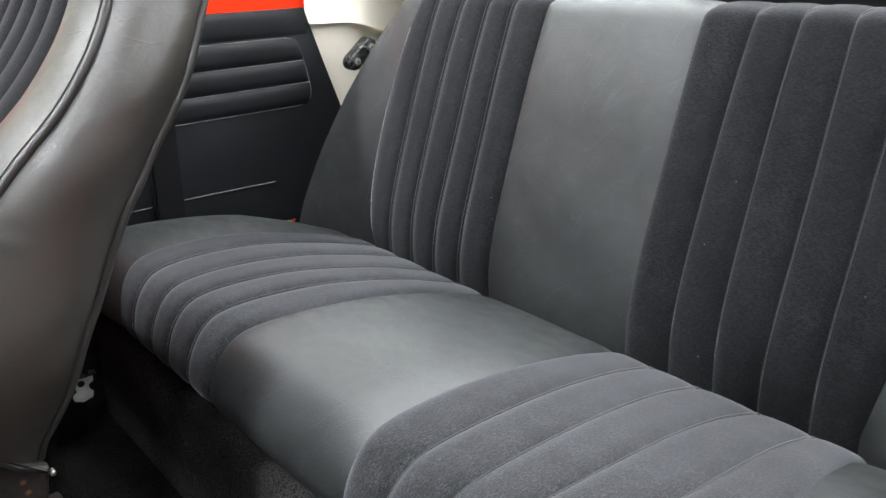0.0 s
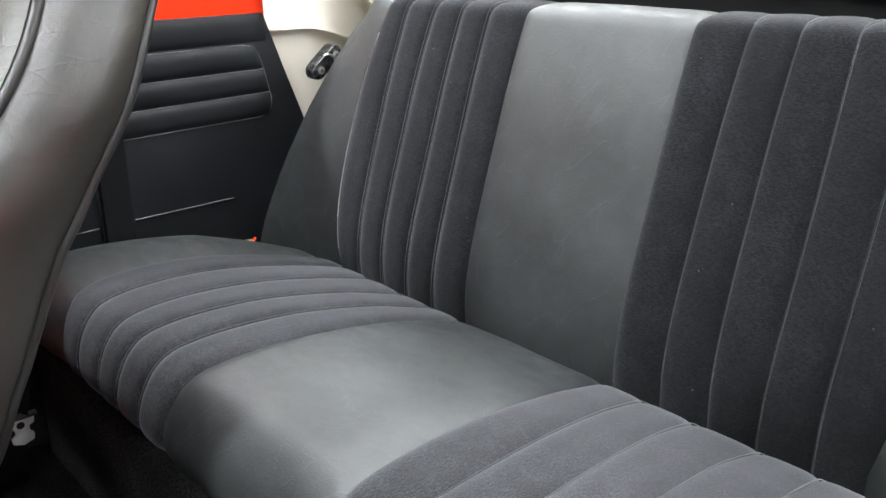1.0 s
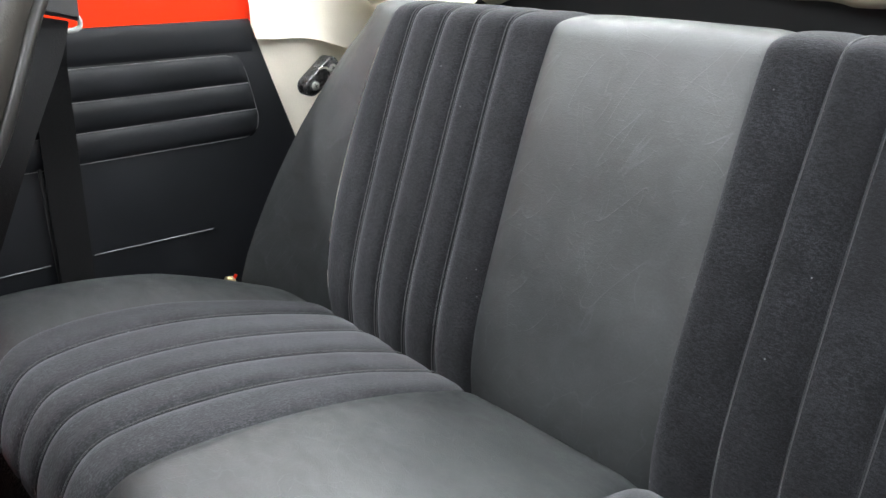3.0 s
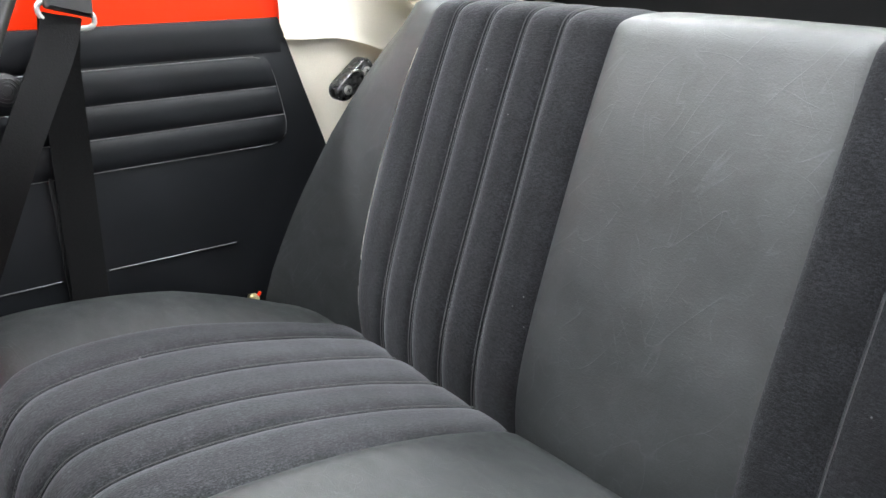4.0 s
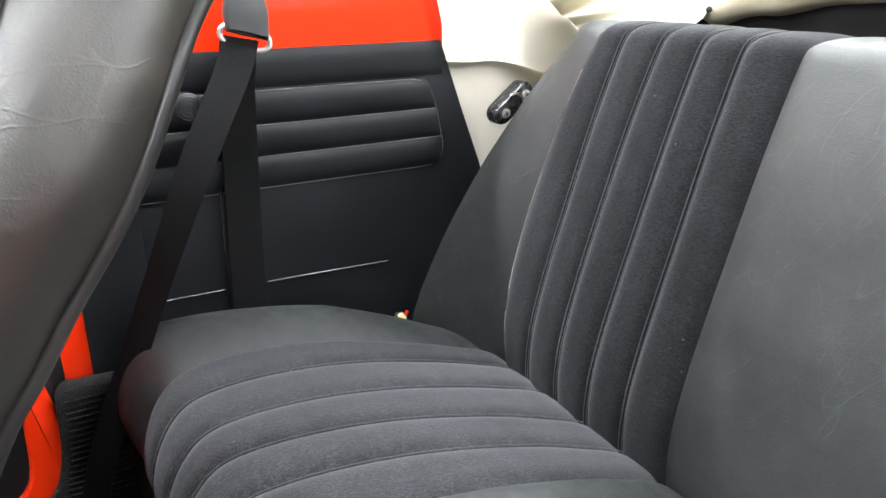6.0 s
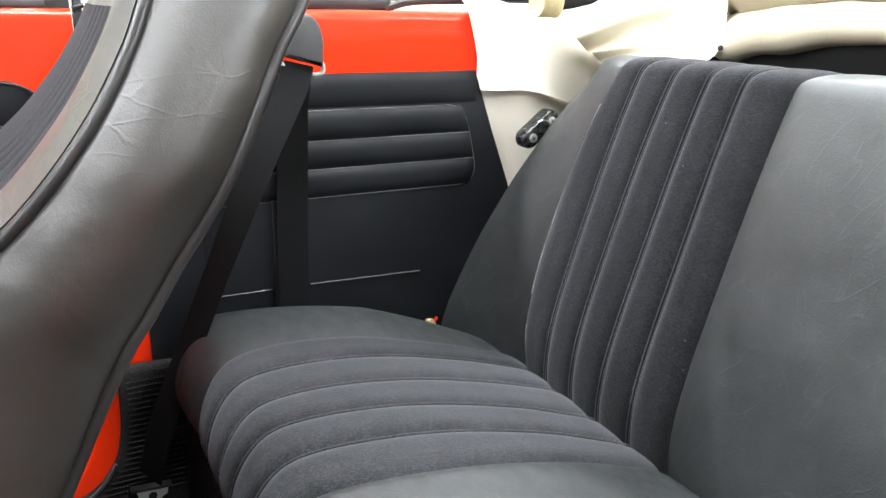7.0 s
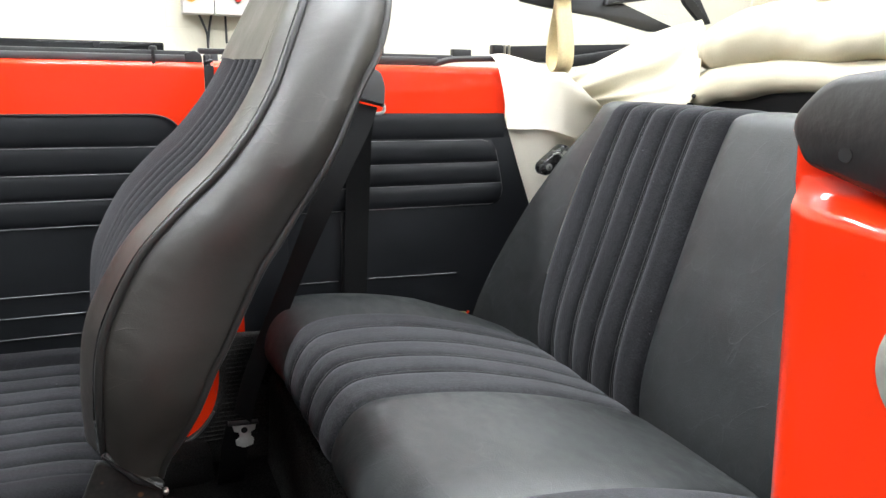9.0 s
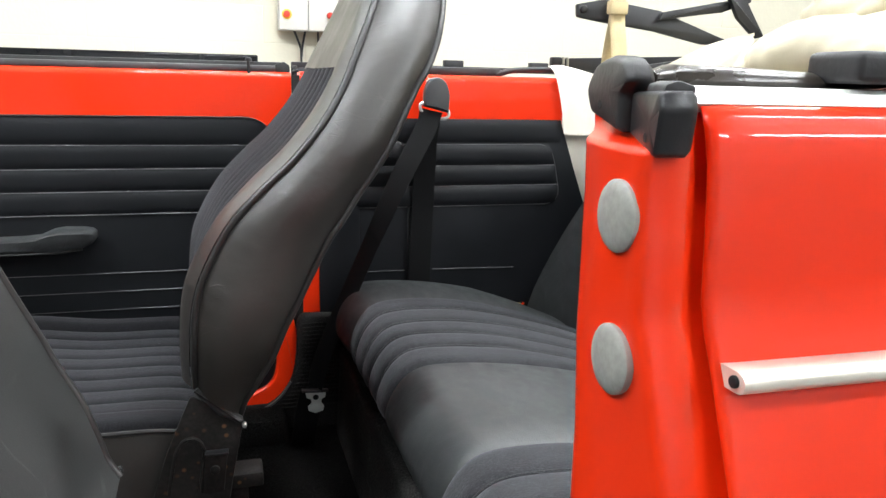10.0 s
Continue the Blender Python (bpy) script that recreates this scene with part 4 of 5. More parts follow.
# far door
bm = bmesh.new()
rolled_rail(bm, -1.95, -0.573, 1.305, 0.55, 0.905)
door = part("door", bm, RED, car, "red door with black ribbed vinyl trim")
bm = bmesh.new()
slab(bm, round_corners([(-1.95, 0.82), (-0.635, 0.82), (-0.60, 0.76), (-0.60, 0.25), (-1.95, 0.25)], [0, 0.03, 0.02, 0, 0]), 1.292, 1.304)
part("door_trim", bm, TRIM, door, "black vinyl door trim with horizontal ribs")
bm = bmesh.new()
tube(bm, [(-1.94, 1.2905, 0.8185)] + spline([(-0.70, 1.2905, 0.8185), (-0.655, 1.2905, 0.8175), (-0.630, 1.2905, 0.808), (-0.612, 1.2905, 0.785), (-0.6035, 1.2905, 0.76), (-0.602, 1.2905, 0.70)], 20), 0.0016, 6)
part("edge_bead", bm, PIPING, door)
# Black strip put in for the shade inside the door gap.
bm = bmesh.new()
box(bm, (-0.5725, 1.3035, 0.26), (-0.5565, 1.309, 0.900), 0.001)
part("door_gap_strip", bm, BLACK, car, "black strip for the dark of the door gap")
# Added black backing, keeps the bright wall from showing beside the foot.
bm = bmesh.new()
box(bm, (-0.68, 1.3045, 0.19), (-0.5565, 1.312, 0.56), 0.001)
part("foot_backing", bm, BLACK, car, "black backing sheet behind the pillar foot")
DZ = (0.816, 0.766, 0.722, 0.680, 0.637)
for z0, z1 in zip(DZ, DZ[1:]):
    bm = bmesh.new()
    rows = []
    for k in range(9):
        u = k / 8
        z = z0 + (z1 - z0) * u
        rows.append([(x, 1.2915 - 0.0035 * (1 - abs(2 * u - 1) ** 3), z) for x in np.linspace(-1.94, -0.66, 8)] + [(-0.618 - 0.55 * max(0, z - 0.772), 1.2915, z)])
    grid_mesh(bm, rows)
    part("pad", bm, TRIM, door)
for z, xr in ((0.766, -0.615), (0.722, -0.61), (0.680, -0.61), (0.637, -0.61), (0.524, -0.61), (0.488, -0.61), (0.452, -0.61), (0.416, -0.61)):
    bm = bmesh.new()
    tube(bm, [(-1.94, 1.2908, z), (xr, 1.2908, z)], 0.0009, 6)
    part("seam", bm, SEAM, door)
bm = bmesh.new()
rows = []
for x, zt, zb, yi in ((-1.42, 0.600, 0.574, 1.240), (-1.20, 0.601, 0.575, 1.238), (-1.06, 0.603, 0.577, 1.236), (-1.03, 0.606, 0.578, 1.232), (-1.008, 0.616, 0.579, 1.226), (-0.99, 0.619, 0.580, 1.224), (-0.955, 0.618, 0.586, 1.225), (-0.942, 0.615, 0.591, 1.232), (-0.936, 0.610, 0.598, 1.245)):
    h = (zt - zb) / 2
    row = [(x, 1.294, zt - 0.002), (x, yi + 0.012, zt), (x, yi + 0.004, zt - 0.002), (x, yi, zt - 0.25 * h), (x, yi + 0.001, zb + 0.5 * h), (x, yi + 0.006, zb + 0.1 * h), (x, yi + 0.016, zb), (x, 1.294, zb - 0.002)]
    rows.append(row)
V = grid_mesh(bm, rows)
bm.faces.new(V[-1])
armrest = part("armrest", bm, VINYL, door, "black moulded armrest")
bm = bmesh.new()
tube(bm, [(x, yi + 0.004, zb + 0.002) for x, zt, zb, yi in ((-1.42, 0, 0.572, 1.240), (-1.06, 0, 0.575, 1.236), (-0.99, 0, 0.578, 1.226), (-0.955, 0, 0.584, 1.227))], 0.002, 6)
part("edge", bm, RUBBER, armrest)
bm = bmesh.new()
box(bm, (-1.95, 1.318, 0.905), (-0.600, 1.328, 0.917), 0.003)
part("inner_seal", bm, GREYRUBBER, door)
bm = bmesh.new()
box(bm, (-1.95, 1.330, 0.904), (-0.590, 1.340, 0.924), 0.003)
part("inner_seal", bm, RUBBER, door)
bm = bmesh.new()
slab(bm, round_corners([(-0.602, 0.903), (-0.602, 0.920), (-0.585, 0.925), (-0.574, 0.918), (-0.5735, 0.903)], [0.002, 0.004, 0.004, 0.004, 0.001]), 1.318, 1.342, 0.002)
part("seal_end", bm, RUBBER, door, "black rubber end of the window seal")
bm = bmesh.new()
slab(bm, round_corners([(-0.571, 0.878), (-0.571, 0.918), (-0.560, 0.918), (-0.560, 0.878)], [0.002] * 4), 1.315, 1.335, 0.002)
tube(bm, [(-0.572, 1.309, 0.905), (-0.558, 1.309, 0.909)], 0.003, 8)
part("window_guide", bm, METAL, car, "dark guide block in the door gap")
bm = bmesh.new()
box(bm, (-1.95, 1.352, 0.906), (-0.632, 1.372, 0.937), 0.003)
part("outer_seal", bm, GLOSS, door, "shiny black outer window seal")
bm = bmesh.new()
disc(bm, (-0.652, 1.312, 0.928), 0.0062, 0.004, (0, 0, 1), 14, 0.003)
tube(bm, [(-0.652, 1.312, 0.895), (-0.652, 1.312, 0.925)], 0.0032, 8)
part("lock_knob", bm, RUBBER, door, "black lock knob")

# ---- near pillar and quarter ----
FX = -0.5525
SKIN = [(0.001, 0.8935), (-0.005, 0.891), (-0.009, 0.883), (-0.012, 0.872), (-0.0135, 0.86), (-0.015, 0.84), (-0.016, 0.825), (-0.019, 0.815), (-0.026, 0.80), (-0.034, 0.78), (-0.042, 0.76), (-0.048, 0.735), (-0.052, 0.717), (-0.060, 0.62), (-0.058, 0.4), (-0.040, 0.2)]


def skin_y(z):
    return float(np.interp(-z, [-q for p, q in SKIN], [p for p, q in SKIN]))


# door post: a flange that stands forward, a groove beside it, then the edge of the outer skin
bm = bmesh.new()
rows = []
for z in (0.8935, 0.891, 0.888, 0.885, 0.882, 0.8795, 0.878, 0.8765, 0.875, 0.872, 0.866, 0.858, 0.849, 0.84, 0.83, 0.825, 0.820, 0.815, 0.81, 0.80, 0.79, 0.78, 0.76, 0.745, 0.717, 0.68, 0.62, 0.5, 0.4, 0.2):
    ys = skin_y(z)
    yl = float(np.interp(z, (0.2, 0.76, 0.80, 0.86, 0.89), (0.036, 0.039, 0.043, 0.0505, 0.053)))
    xl = float(np.interp(z, (0.80, 0.86), (-0.5690, -0.5655)))
    yr = float(np.interp(z, (0.2, 0.72, 0.76, 0.80, 0.82, 0.86), (-0.046, -0.042, -0.036, -0.024, -0.0165, -0.0130)))
    xr = float(np.interp(z, (0.72, 0.76, 0.80, 0.82), (-0.572, -0.573, -0.575, -0.5765)))
    k = min(1.0, max(0.0, (0.8815 - z) / 0.005))
    k = k * k * (3 - 2 * k)
    f = lambda x: -0.562 + (x + 0.562) * (0.12 + 0.88 * k)
    x0 = 0.02 * max(0, 0.80 - z)
    row = [(FX + 0.10, yl + 0.003), (-0.545, yl + 0.003), (f(xl + 0.006), yl + 0.0025), (f(xl + 0.002), yl + 0.0012), (f(xl), yl), (f(xl - 0.0032), yl - 0.004), (f(xl - 0.0062), yl - 0.011), (f(-0.5765), 0.018), (f(-0.5775), 0.0), (f(xr - 0.001), yr + 0.008), (f(xr - 0.001), yr + 0.0035), (f(xr), yr + 0.001), (f(xr + 0.002), yr), (f(xr + 0.006), yr - 0.0003),
           (FX - 0.008, yr + 0.001), (FX + 0.001, max(yr + 0.004, ys + 0.009)), (FX + 0.008 + x0 * 0.5, ys + 0.009), (FX + 0.005 + x0, ys + 0.0065), (FX + 0.0018 + x0, ys + 0.0040), (FX + 0.0008 + x0, ys + 0.0020), (FX + 0.0022 + x0, ys + 0.0005), (FX + 0.005 + x0, ys - 0.0003), (FX + 0.010 + x0, ys - 0.0007)]
    row += [(x, ys - 0.0007) for x in (FX + 0.025, FX + 0.06, -0.42, -0.3, -0.1, 0.2, 0.5, 0.9)]
    rows.append([(x, y, z) for x, y in row])
rows.insert(0, [(x, y + 0.03 if x > FX + 0.02 else y + 0.002, 0.8938) for x, y, z in rows[0]])
grid_mesh(bm, rows)
quarter_near = part("near_quarter", bm, RED, car, "glossy red rear quarter panel and door pillar", True, 75)
pillar = quarter_near
for y, z in ((0.0015, 0.8533), (-0.001, 0.8014)):
    bm = bmesh.new()
    disc(bm, (-0.5788, y, z), 0.0130, 0.004, (-1, 0, 0), dome=0.002)
    part("plug", bm, PLUG, quarter_near, "round grey plastic plug")
bm = bmesh.new()
sec = [(y + 0.0145, z - 0.0015) for y, z in ((-0.040, 0.8008), (-0.0485, 0.8010), (-0.0508, 0.8022), (-0.0517, 0.8046), (-0.0508, 0.8070), (-0.0485, 0.8082), (-0.044, 0.8084), (-0.034, 0.8080))]
sec = spline(sec, 22)
V = grid_mesh(bm, [[(x, p.x, p.y - 0.001 - (x - FX) * 0.008) for p in sec] for x in (FX + 0.004, -0.2, 0.9)])
bm.faces.new(V[0])
moulding = part("moulding", bm, MOULD, quarter_near, "bright metal side moulding")
bm = bmesh.new()
disc(bm, (FX + 0.003, -0.0320, 0.8022), 0.0022, 0.001, (-1, 0, 0), 12, 0.0006)
part("end_hole", bm, BLACK, moulding)
bm = bmesh.new()
sec = [(0.000, 0.8895), (-0.0035, 0.8925), (-0.001, 0.8965), (0.006, 0.8985), (0.020, 0.8985), (0.026, 0.894)]
V = grid_mesh(bm, [[(x, y, z) for y, z in sec] for x in (FX - 0.001, -0.2, 0.9)])
bm.faces.new(V[0])
part("rail_strip", bm, BRIGHT, quarter_near, "pale strip along the rail")
bm = bmesh.new()
rows = []
for x, r in ((-0.556, 0.005), (-0.548, 0.0095), (-0.520, 0.0090), (-0.485, 0.0070), (-0.44, 0.003)):
    rows.append([(x, 0.025 + 1.3 * r * math.cos(a), 0.9005 + 0.6 * r * math.sin(a)) for a in np.linspace(0, 2 * math.pi, 16, endpoint=False)])
V = grid_mesh(bm, rows, True)
bm.faces.new(V[0])
part("seal_lip", bm, LIPRUBBER, quarter_near, "shiny black rubber seal lip, warm reflection in its colour")
bm = bmesh.new()
box(bm, (-0.486, -0.002, 0.9005), (-0.31, 0.026, 0.9125), 0.003, 3)
part("hood_seal", bm, RUBBER, quarter_near)


def prism_x(outline, radii, x0, x1, r):
    """A moulded block with an outline in (y, z), from x0 to x1, its edges rounded by r."""
    pts = [Vector(p) for p in round_corners(outline, radii)]
    c = sum(pts, Vector((0, 0))) / len(pts)
    bm = bmesh.new()
    rows = []
    for x, k in ((x0, 1.0), (x0 + 0.3 * r, 0.5), (x0 + r, 0.0), (x1 - r, 0.0), (x1, 1.0)):
        rows.append([(x, *(p + (c - p).normalized() * r * k)) for p in pts])
    V = grid_mesh(bm, rows, True)
    for ring, x in ((V[0], x0 - 0.2 * r), (V[-1], x1)):
        m = bm.verts.new((x, c.x, c.y))
        for i in range(len(ring)):
            bm.faces.new((ring[i], ring[(i + 1) % len(ring)], m))
    return bm


def on_post(bm):
    """Sets a moulded piece on the head of the door post."""
    for v in bm.verts:
        x, y, z = v.co
        d = y - 0.0465
        d = 1.45 * d if d > 0 else 1.02 * d if d > -0.0405 else 0.75 * d - 0.011
        v.co = (-0.5707 + 0.93 * (x + 0.556) + 0.21 * (y - 0.0465), 0.0342 + d, 0.8906 + 0.95 * (z - 0.894))
    return bm


part("rubber_cap", on_post(prism_x([(0.062, 0.900), (0.054, 0.911), (0.038, 0.9135), (0.022, 0.911), (0.0165, 0.904), (0.0245, 0.8985), (0.0245, 0.8845), (0.030, 0.8845), (0.057, 0.8900)], [0.005, 0.005, 0.006, 0.004, 0.003, 0.002, 0.001, 0.001, 0.003], -0.5555, -0.543, 0.003)), RUBBER, pillar, "black rubber cap on the pillar")
part("rubber_block", on_post(prism_x([(0.0243, 0.8995), (-0.009, 0.9005), (-0.0125, 0.8945), (-0.0075, 0.8785), (-0.003, 0.8775), (0.0243, 0.8842)], [0.002, 0.002, 0.002, 0.002, 0.002, 0.001], -0.551, -0.536, 0.002)), METAL, pillar, "black moulded block")
bm = bmesh.new()
slab(bm, round_corners([(-0.549, 0.8995), (-0.548, 0.9025), (-0.543, 0.904), (-0.536, 0.902), (-0.536, 0.8995)], [0.001, 0.001, 0.002, 0.002, 0.001]), -0.006, 0.015, 0.001)
part("rubber_flap", on_post(bm), RUBBER, pillar)
for y, z in ((0.0465, 0.894), (0.006, 0.884)):
    bm = bmesh.new()
    disc(bm, (-0.5562 if y > 0.03 else -0.5515, y, z), 0.0017, 0.0003, (-1, 0, 0), 12, 0.0)
    part("rivet_hole", on_post(bm), BLACK, pillar)
bm = bmesh.new()
box(bm, (-0.47, 0.03, 0.2), (0.9, 0.06, 0.88), 0.01)
part("near_trim", bm, TRIM, car)
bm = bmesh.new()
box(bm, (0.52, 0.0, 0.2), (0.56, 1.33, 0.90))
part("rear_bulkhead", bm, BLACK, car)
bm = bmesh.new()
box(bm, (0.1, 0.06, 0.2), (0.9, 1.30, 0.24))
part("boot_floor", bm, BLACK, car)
bm = bmesh.new()
slab(bm, [(-1.9, 0.9), (-1.95, 0.9), (-1.95, 0.15), (-1.9, 0.15)], -0.05, 1.38, 0.004)
part("bulkhead", bm, TRIM, car)

# wheels under the car
for x in (-2.2, 0.42):
    for y in (0.08, 1.22):
        bm = bmesh.new()
        prof_w = [(0.17, -0.07), (0.25, -0.08), (0.275, -0.06), (0.28, 0.0), (0.275, 0.06), (0.25, 0.08), (0.17, 0.07)]
        grid_mesh(bm, [[(x + r * math.cos(a), y + w, 0.28 + r * math.sin(a)) for r, w in prof_w] for a in np.linspace(0, 2 * math.pi, 41)])
        wheel = part("wheel", bm, RUBBER, car)
        bm = bmesh.new()
        disc(bm, (x, y - 0.05, 0.28), 0.175, 0.1, (0, -1, 0), 32, 0.02)
        part("rim", bm, STEEL, wheel)

# belt anchor bolt beside the bench
bm = bmesh.new()
disc(bm, (-0.100, 1.252, 0.420), 0.010, 0.008, (-0.3, -1, 0.4), 6, 0.002)
disc(bm, (-0.105, 1.244, 0.426), 0.0055, 0.010, (-0.3, -1, 0.4), 16, 0.003)
anchor = part("anchor_bolt", bm, BRASSY, car, "yellow-zinc belt anchor bolt")
bm = bmesh.new()
tube(bm, spline([(-0.092, 1.256, 0.420), (-0.088, 1.256, 0.424), (-0.086, 1.256, 0.4275)], 8), 0.0027, 8)
part("paint_lug", bm, RED, car)

# hood hinge plate on the side lining
bm = bmesh.new()
A, B, hr = Vector((0.070, 0.714)), Vector((0.1085, 0.744)), 0.0152
along = (B - A).normalized()
side = Vector((-along.y, along.x))
ring = []
for k in range(13):
    a = math.pi * k / 12
    ring.append(A + hr * (math.cos(a) * side - math.sin(a) * along))
for k in range(13):
    a = math.pi * k / 12
    ring.append(B + hr * (-math.cos(a) * side + math.sin(a) * along))
mid = (A + B) / 2
rows = []
for y, k in ((1.262, 0.0), (1.244, 0.0), (1.240, 0.12), (1.2385, 0.3)):
    rows.append([((p + (mid - p).normalized() * hr * k).x, y, (p + (mid - p).normalized() * hr * k).y) for p in ring])
V = grid_mesh(bm, rows, True)
bm.faces.new(V[-1])
hinge = part("hood_hinge", bm, ENAMEL, car, "chipped black hood hinge with screws")
for x, z in ((0.0715, 0.7165), (0.1065, 0.7415)):
    bm = bmesh.new()
    disc(bm, (x, 1.2365, z), 0.0085, 0.003, (0, -1, 0), 20, 0.0015)
    boss = part("boss", bm, METAL, hinge)
    bm = bmesh.new()
    disc(bm, (x, 1.2345, z), 0.0070, 0.002, (0, -1, 0), 20, 0.0012)
    part("screw", bm, PLUG, boss)
    for a in (0.4, 1.97):
        bm = bmesh.new()
        c, e = Vector((x, 1.2331, z)), Vector((math.cos(a), 0, math.sin(a))) * 0.0034
        tube(bm, [c - e, c + e], 0.0008, 5)
        part("slot", bm, BLACK, hinge)
bm = bmesh.new()
tube(bm, spline([(0.080, 1.237, 0.742), (0.090, 1.234, 0.744), (0.099, 1.233, 0.738), (0.102, 1.234, 0.728), (0.097, 1.236, 0.722)], 14), 0.0019, 6)
part("wire_spring", bm, STEEL, hinge)

# ---- seat belt ----
def webbing(bm, mid, width, thick=0.0012):
    """A flat strap: rows of centre, and the way across."""
    rows = []
    for c, w in mid:
        c, w = Vector(c), Vector(w).normalized() * width / 2
        rows.append([c - w + Vector((0, -thick, 0)), c + w + Vector((0, -thick, 0)), c + w + Vector((0, thick, 0)), c - w + Vector((0, thick, 0))])
    V = grid_mesh(bm, rows, True)
    bm.faces.new(V[0])
    bm.faces.new(V[-1])


belt = thing("seat_belt", "black webbing seat belt hanging from a chrome ring", "seat belt")
bm = bmesh.new()
mid = spline([(-0.303, 1.252, 0.838), (-0.318, 1.246, 0.80), (-0.378, 1.225, 0.695), (-0.462, 1.205, 0.52), (-0.53, 1.175, 0.38), (-0.552, 1.16, 0.315)], 24)
webbing(bm, [(p, (0.97 - 0.42 * min(1.0, i / 12), -0.12 - 0.75 * min(1.0, i / 12), -0.22)) for i, p in enumerate(mid)], 0.042)
part("webbing", bm, WEB, belt)
bm = bmesh.new()
webbing(bm, [((-0.303, 1.262, 0.838), (1, 0, -0.2)), ((-0.306, 1.282, 0.78), (1, 0, 0)), ((-0.312, 1.285, 0.6), (1, 0, 0)), ((-0.318, 1.285, 0.38), (1, 0, 0))], 0.046)
part("webbing", bm, WEB, belt)
bm = bmesh.new()
oval = []
for k in range(33):
    a = 2 * math.pi * k / 32
    x, z = 0.030 * math.copysign(abs(math.cos(a)) ** 0.8, math.cos(a)), 0.0135 * math.copysign(abs(math.sin(a)) ** 0.9, math.sin(a))
    oval.append((-0.297 + x, 1.255, 0.838 + z - 0.24 * x))
tube(bm, oval, 0.0032, 8, False)
part("ring", bm, BRIGHT, belt, "bright chrome belt ring")
bm = bmesh.new()
slab(bm, round_corners([(-0.320, 0.846), (-0.270, 0.833), (-0.268, 0.87), (-0.276, 0.895), (-0.295, 0.905), (-0.315, 0.895), (-0.322, 0.87)], [0.003, 0.003, 0.01, 0.01, 0.01, 0.01, 0.01]), 1.243, 1.262, 0.005, 3)
part("cover", bm, GREYRUBBER, belt, "grey-black moulded upper belt cover")
bm = bmesh.new()
slab(bm, round_corners([(-0.572, 0.309), (-0.532, 0.306), (-0.534, 0.295), (-0.541, 0.292), (-0.541, 0.284), (-0.536, 0.278), (-0.538, 0.268), (-0.553, 0.264), (-0.566, 0.270), (-0.567, 0.279), (-0.560, 0.284), (-0.561, 0.293), (-0.569, 0.296)], [0.002] * 13), 1.147, 1.151, 0.0008)
tongue = part("tongue", bm, BRIGHT, belt, "bright steel belt tongue")
bm = bmesh.new()
disc(bm, (-0.552, 1.1465, 0.297), 0.0055, 0.0005, (0, -1, 0), 16, 0.0002)
part("tongue_hole", bm, BLACK, tongue)
bm = bmesh.new()
slab(bm, [(-0.578, 0.314), (-0.528, 0.311), (-0.528, 0.306), (-0.578, 0.309)], 1.143, 1.155, 0.001)
part("tongue_bar", bm, RUBBER, tongue)
bm = bmesh.new()
webbing(bm, [((-0.555, 1.165, 0.31), (1, 0, 0)), ((-0.565, 1.175, 0.26), (1, 0, 0)), ((-0.575, 1.18, 0.184), (1, 0, 0))], 0.046)
part("webbing", bm, WEB, belt)

# ---- lining and folded hood ----
hood = thing("folded_soft_top", "folded cream soft top with black frame and hanging strap", "soft top")
# side lining: upper flap over a lower sheet
bm = bmesh.new()
rows = []
for z in np.linspace(0.80, 0.40, 24):
    edge = float(np.interp(z, (0.40, 0.45, 0.635, 0.72, 0.82), (0.12, 0.125, 0.062, 0.030, -0.004)))
    rows.append([(edge + d, 1.308 - 0.034 * min(1, max(0, d - 0.012) / 0.05) + 0.002 * noise.noise(Vector((d * 20, 0, z * 20))), z) for d in (0, 0.004, 0.012, 0.025, 0.04, 0.055, 0.075, 0.12, 0.2)])
grid_mesh(bm, rows)
part("lower_lining", bm, LINER, hood, "cream side lining")
rows = []
top = spline([(-0.026, 0.932), (0.0, 0.9345), (0.04, 0.926), (0.072, 0.917), (0.12, 0.902), (0.179, 0.876), (0.215, 0.845), (0.25, 0.80), (0.28, 0.74)], 30)
low = spline([(0.006, 0.789), (0.03, 0.788), (0.072, 0.789), (0.118, 0.778), (0.174, 0.757), (0.21, 0.735), (0.24, 0.71), (0.27, 0.68), (0.29, 0.65)], 30)
for a, b in zip(top, low):
    row = []
    for k in range(12):
        u = k / 11
        q = a.lerp(b, u)
        bulge = 0.007 * math.sin(math.pi * min(1, u * 1.1)) + 0.002 * noise.noise(Vector((q.x * 10, 0, q.y * 10)))
        slant = 0.034 * min(1, max(0, q.x - 0.02) / 0.08)
        off = 0.009 * u * u * min(1, max(0, q.x - 0.008) / 0.02)
        row.append((q.x, 1.298 - bulge - slant - 0.006 * u - off + (0.02 * max(0, 1 - u * 8)), q.y))
    row.append((b.x, 1.302 - 0.034 * min(1, max(0, b.x - 0.02) / 0.08), b.y + 0.004))
    rows.append(row)
bm = bmesh.new()
grid_mesh(bm, rows)
part("side_flap", bm, LINER, hood, "padded cream side flap")

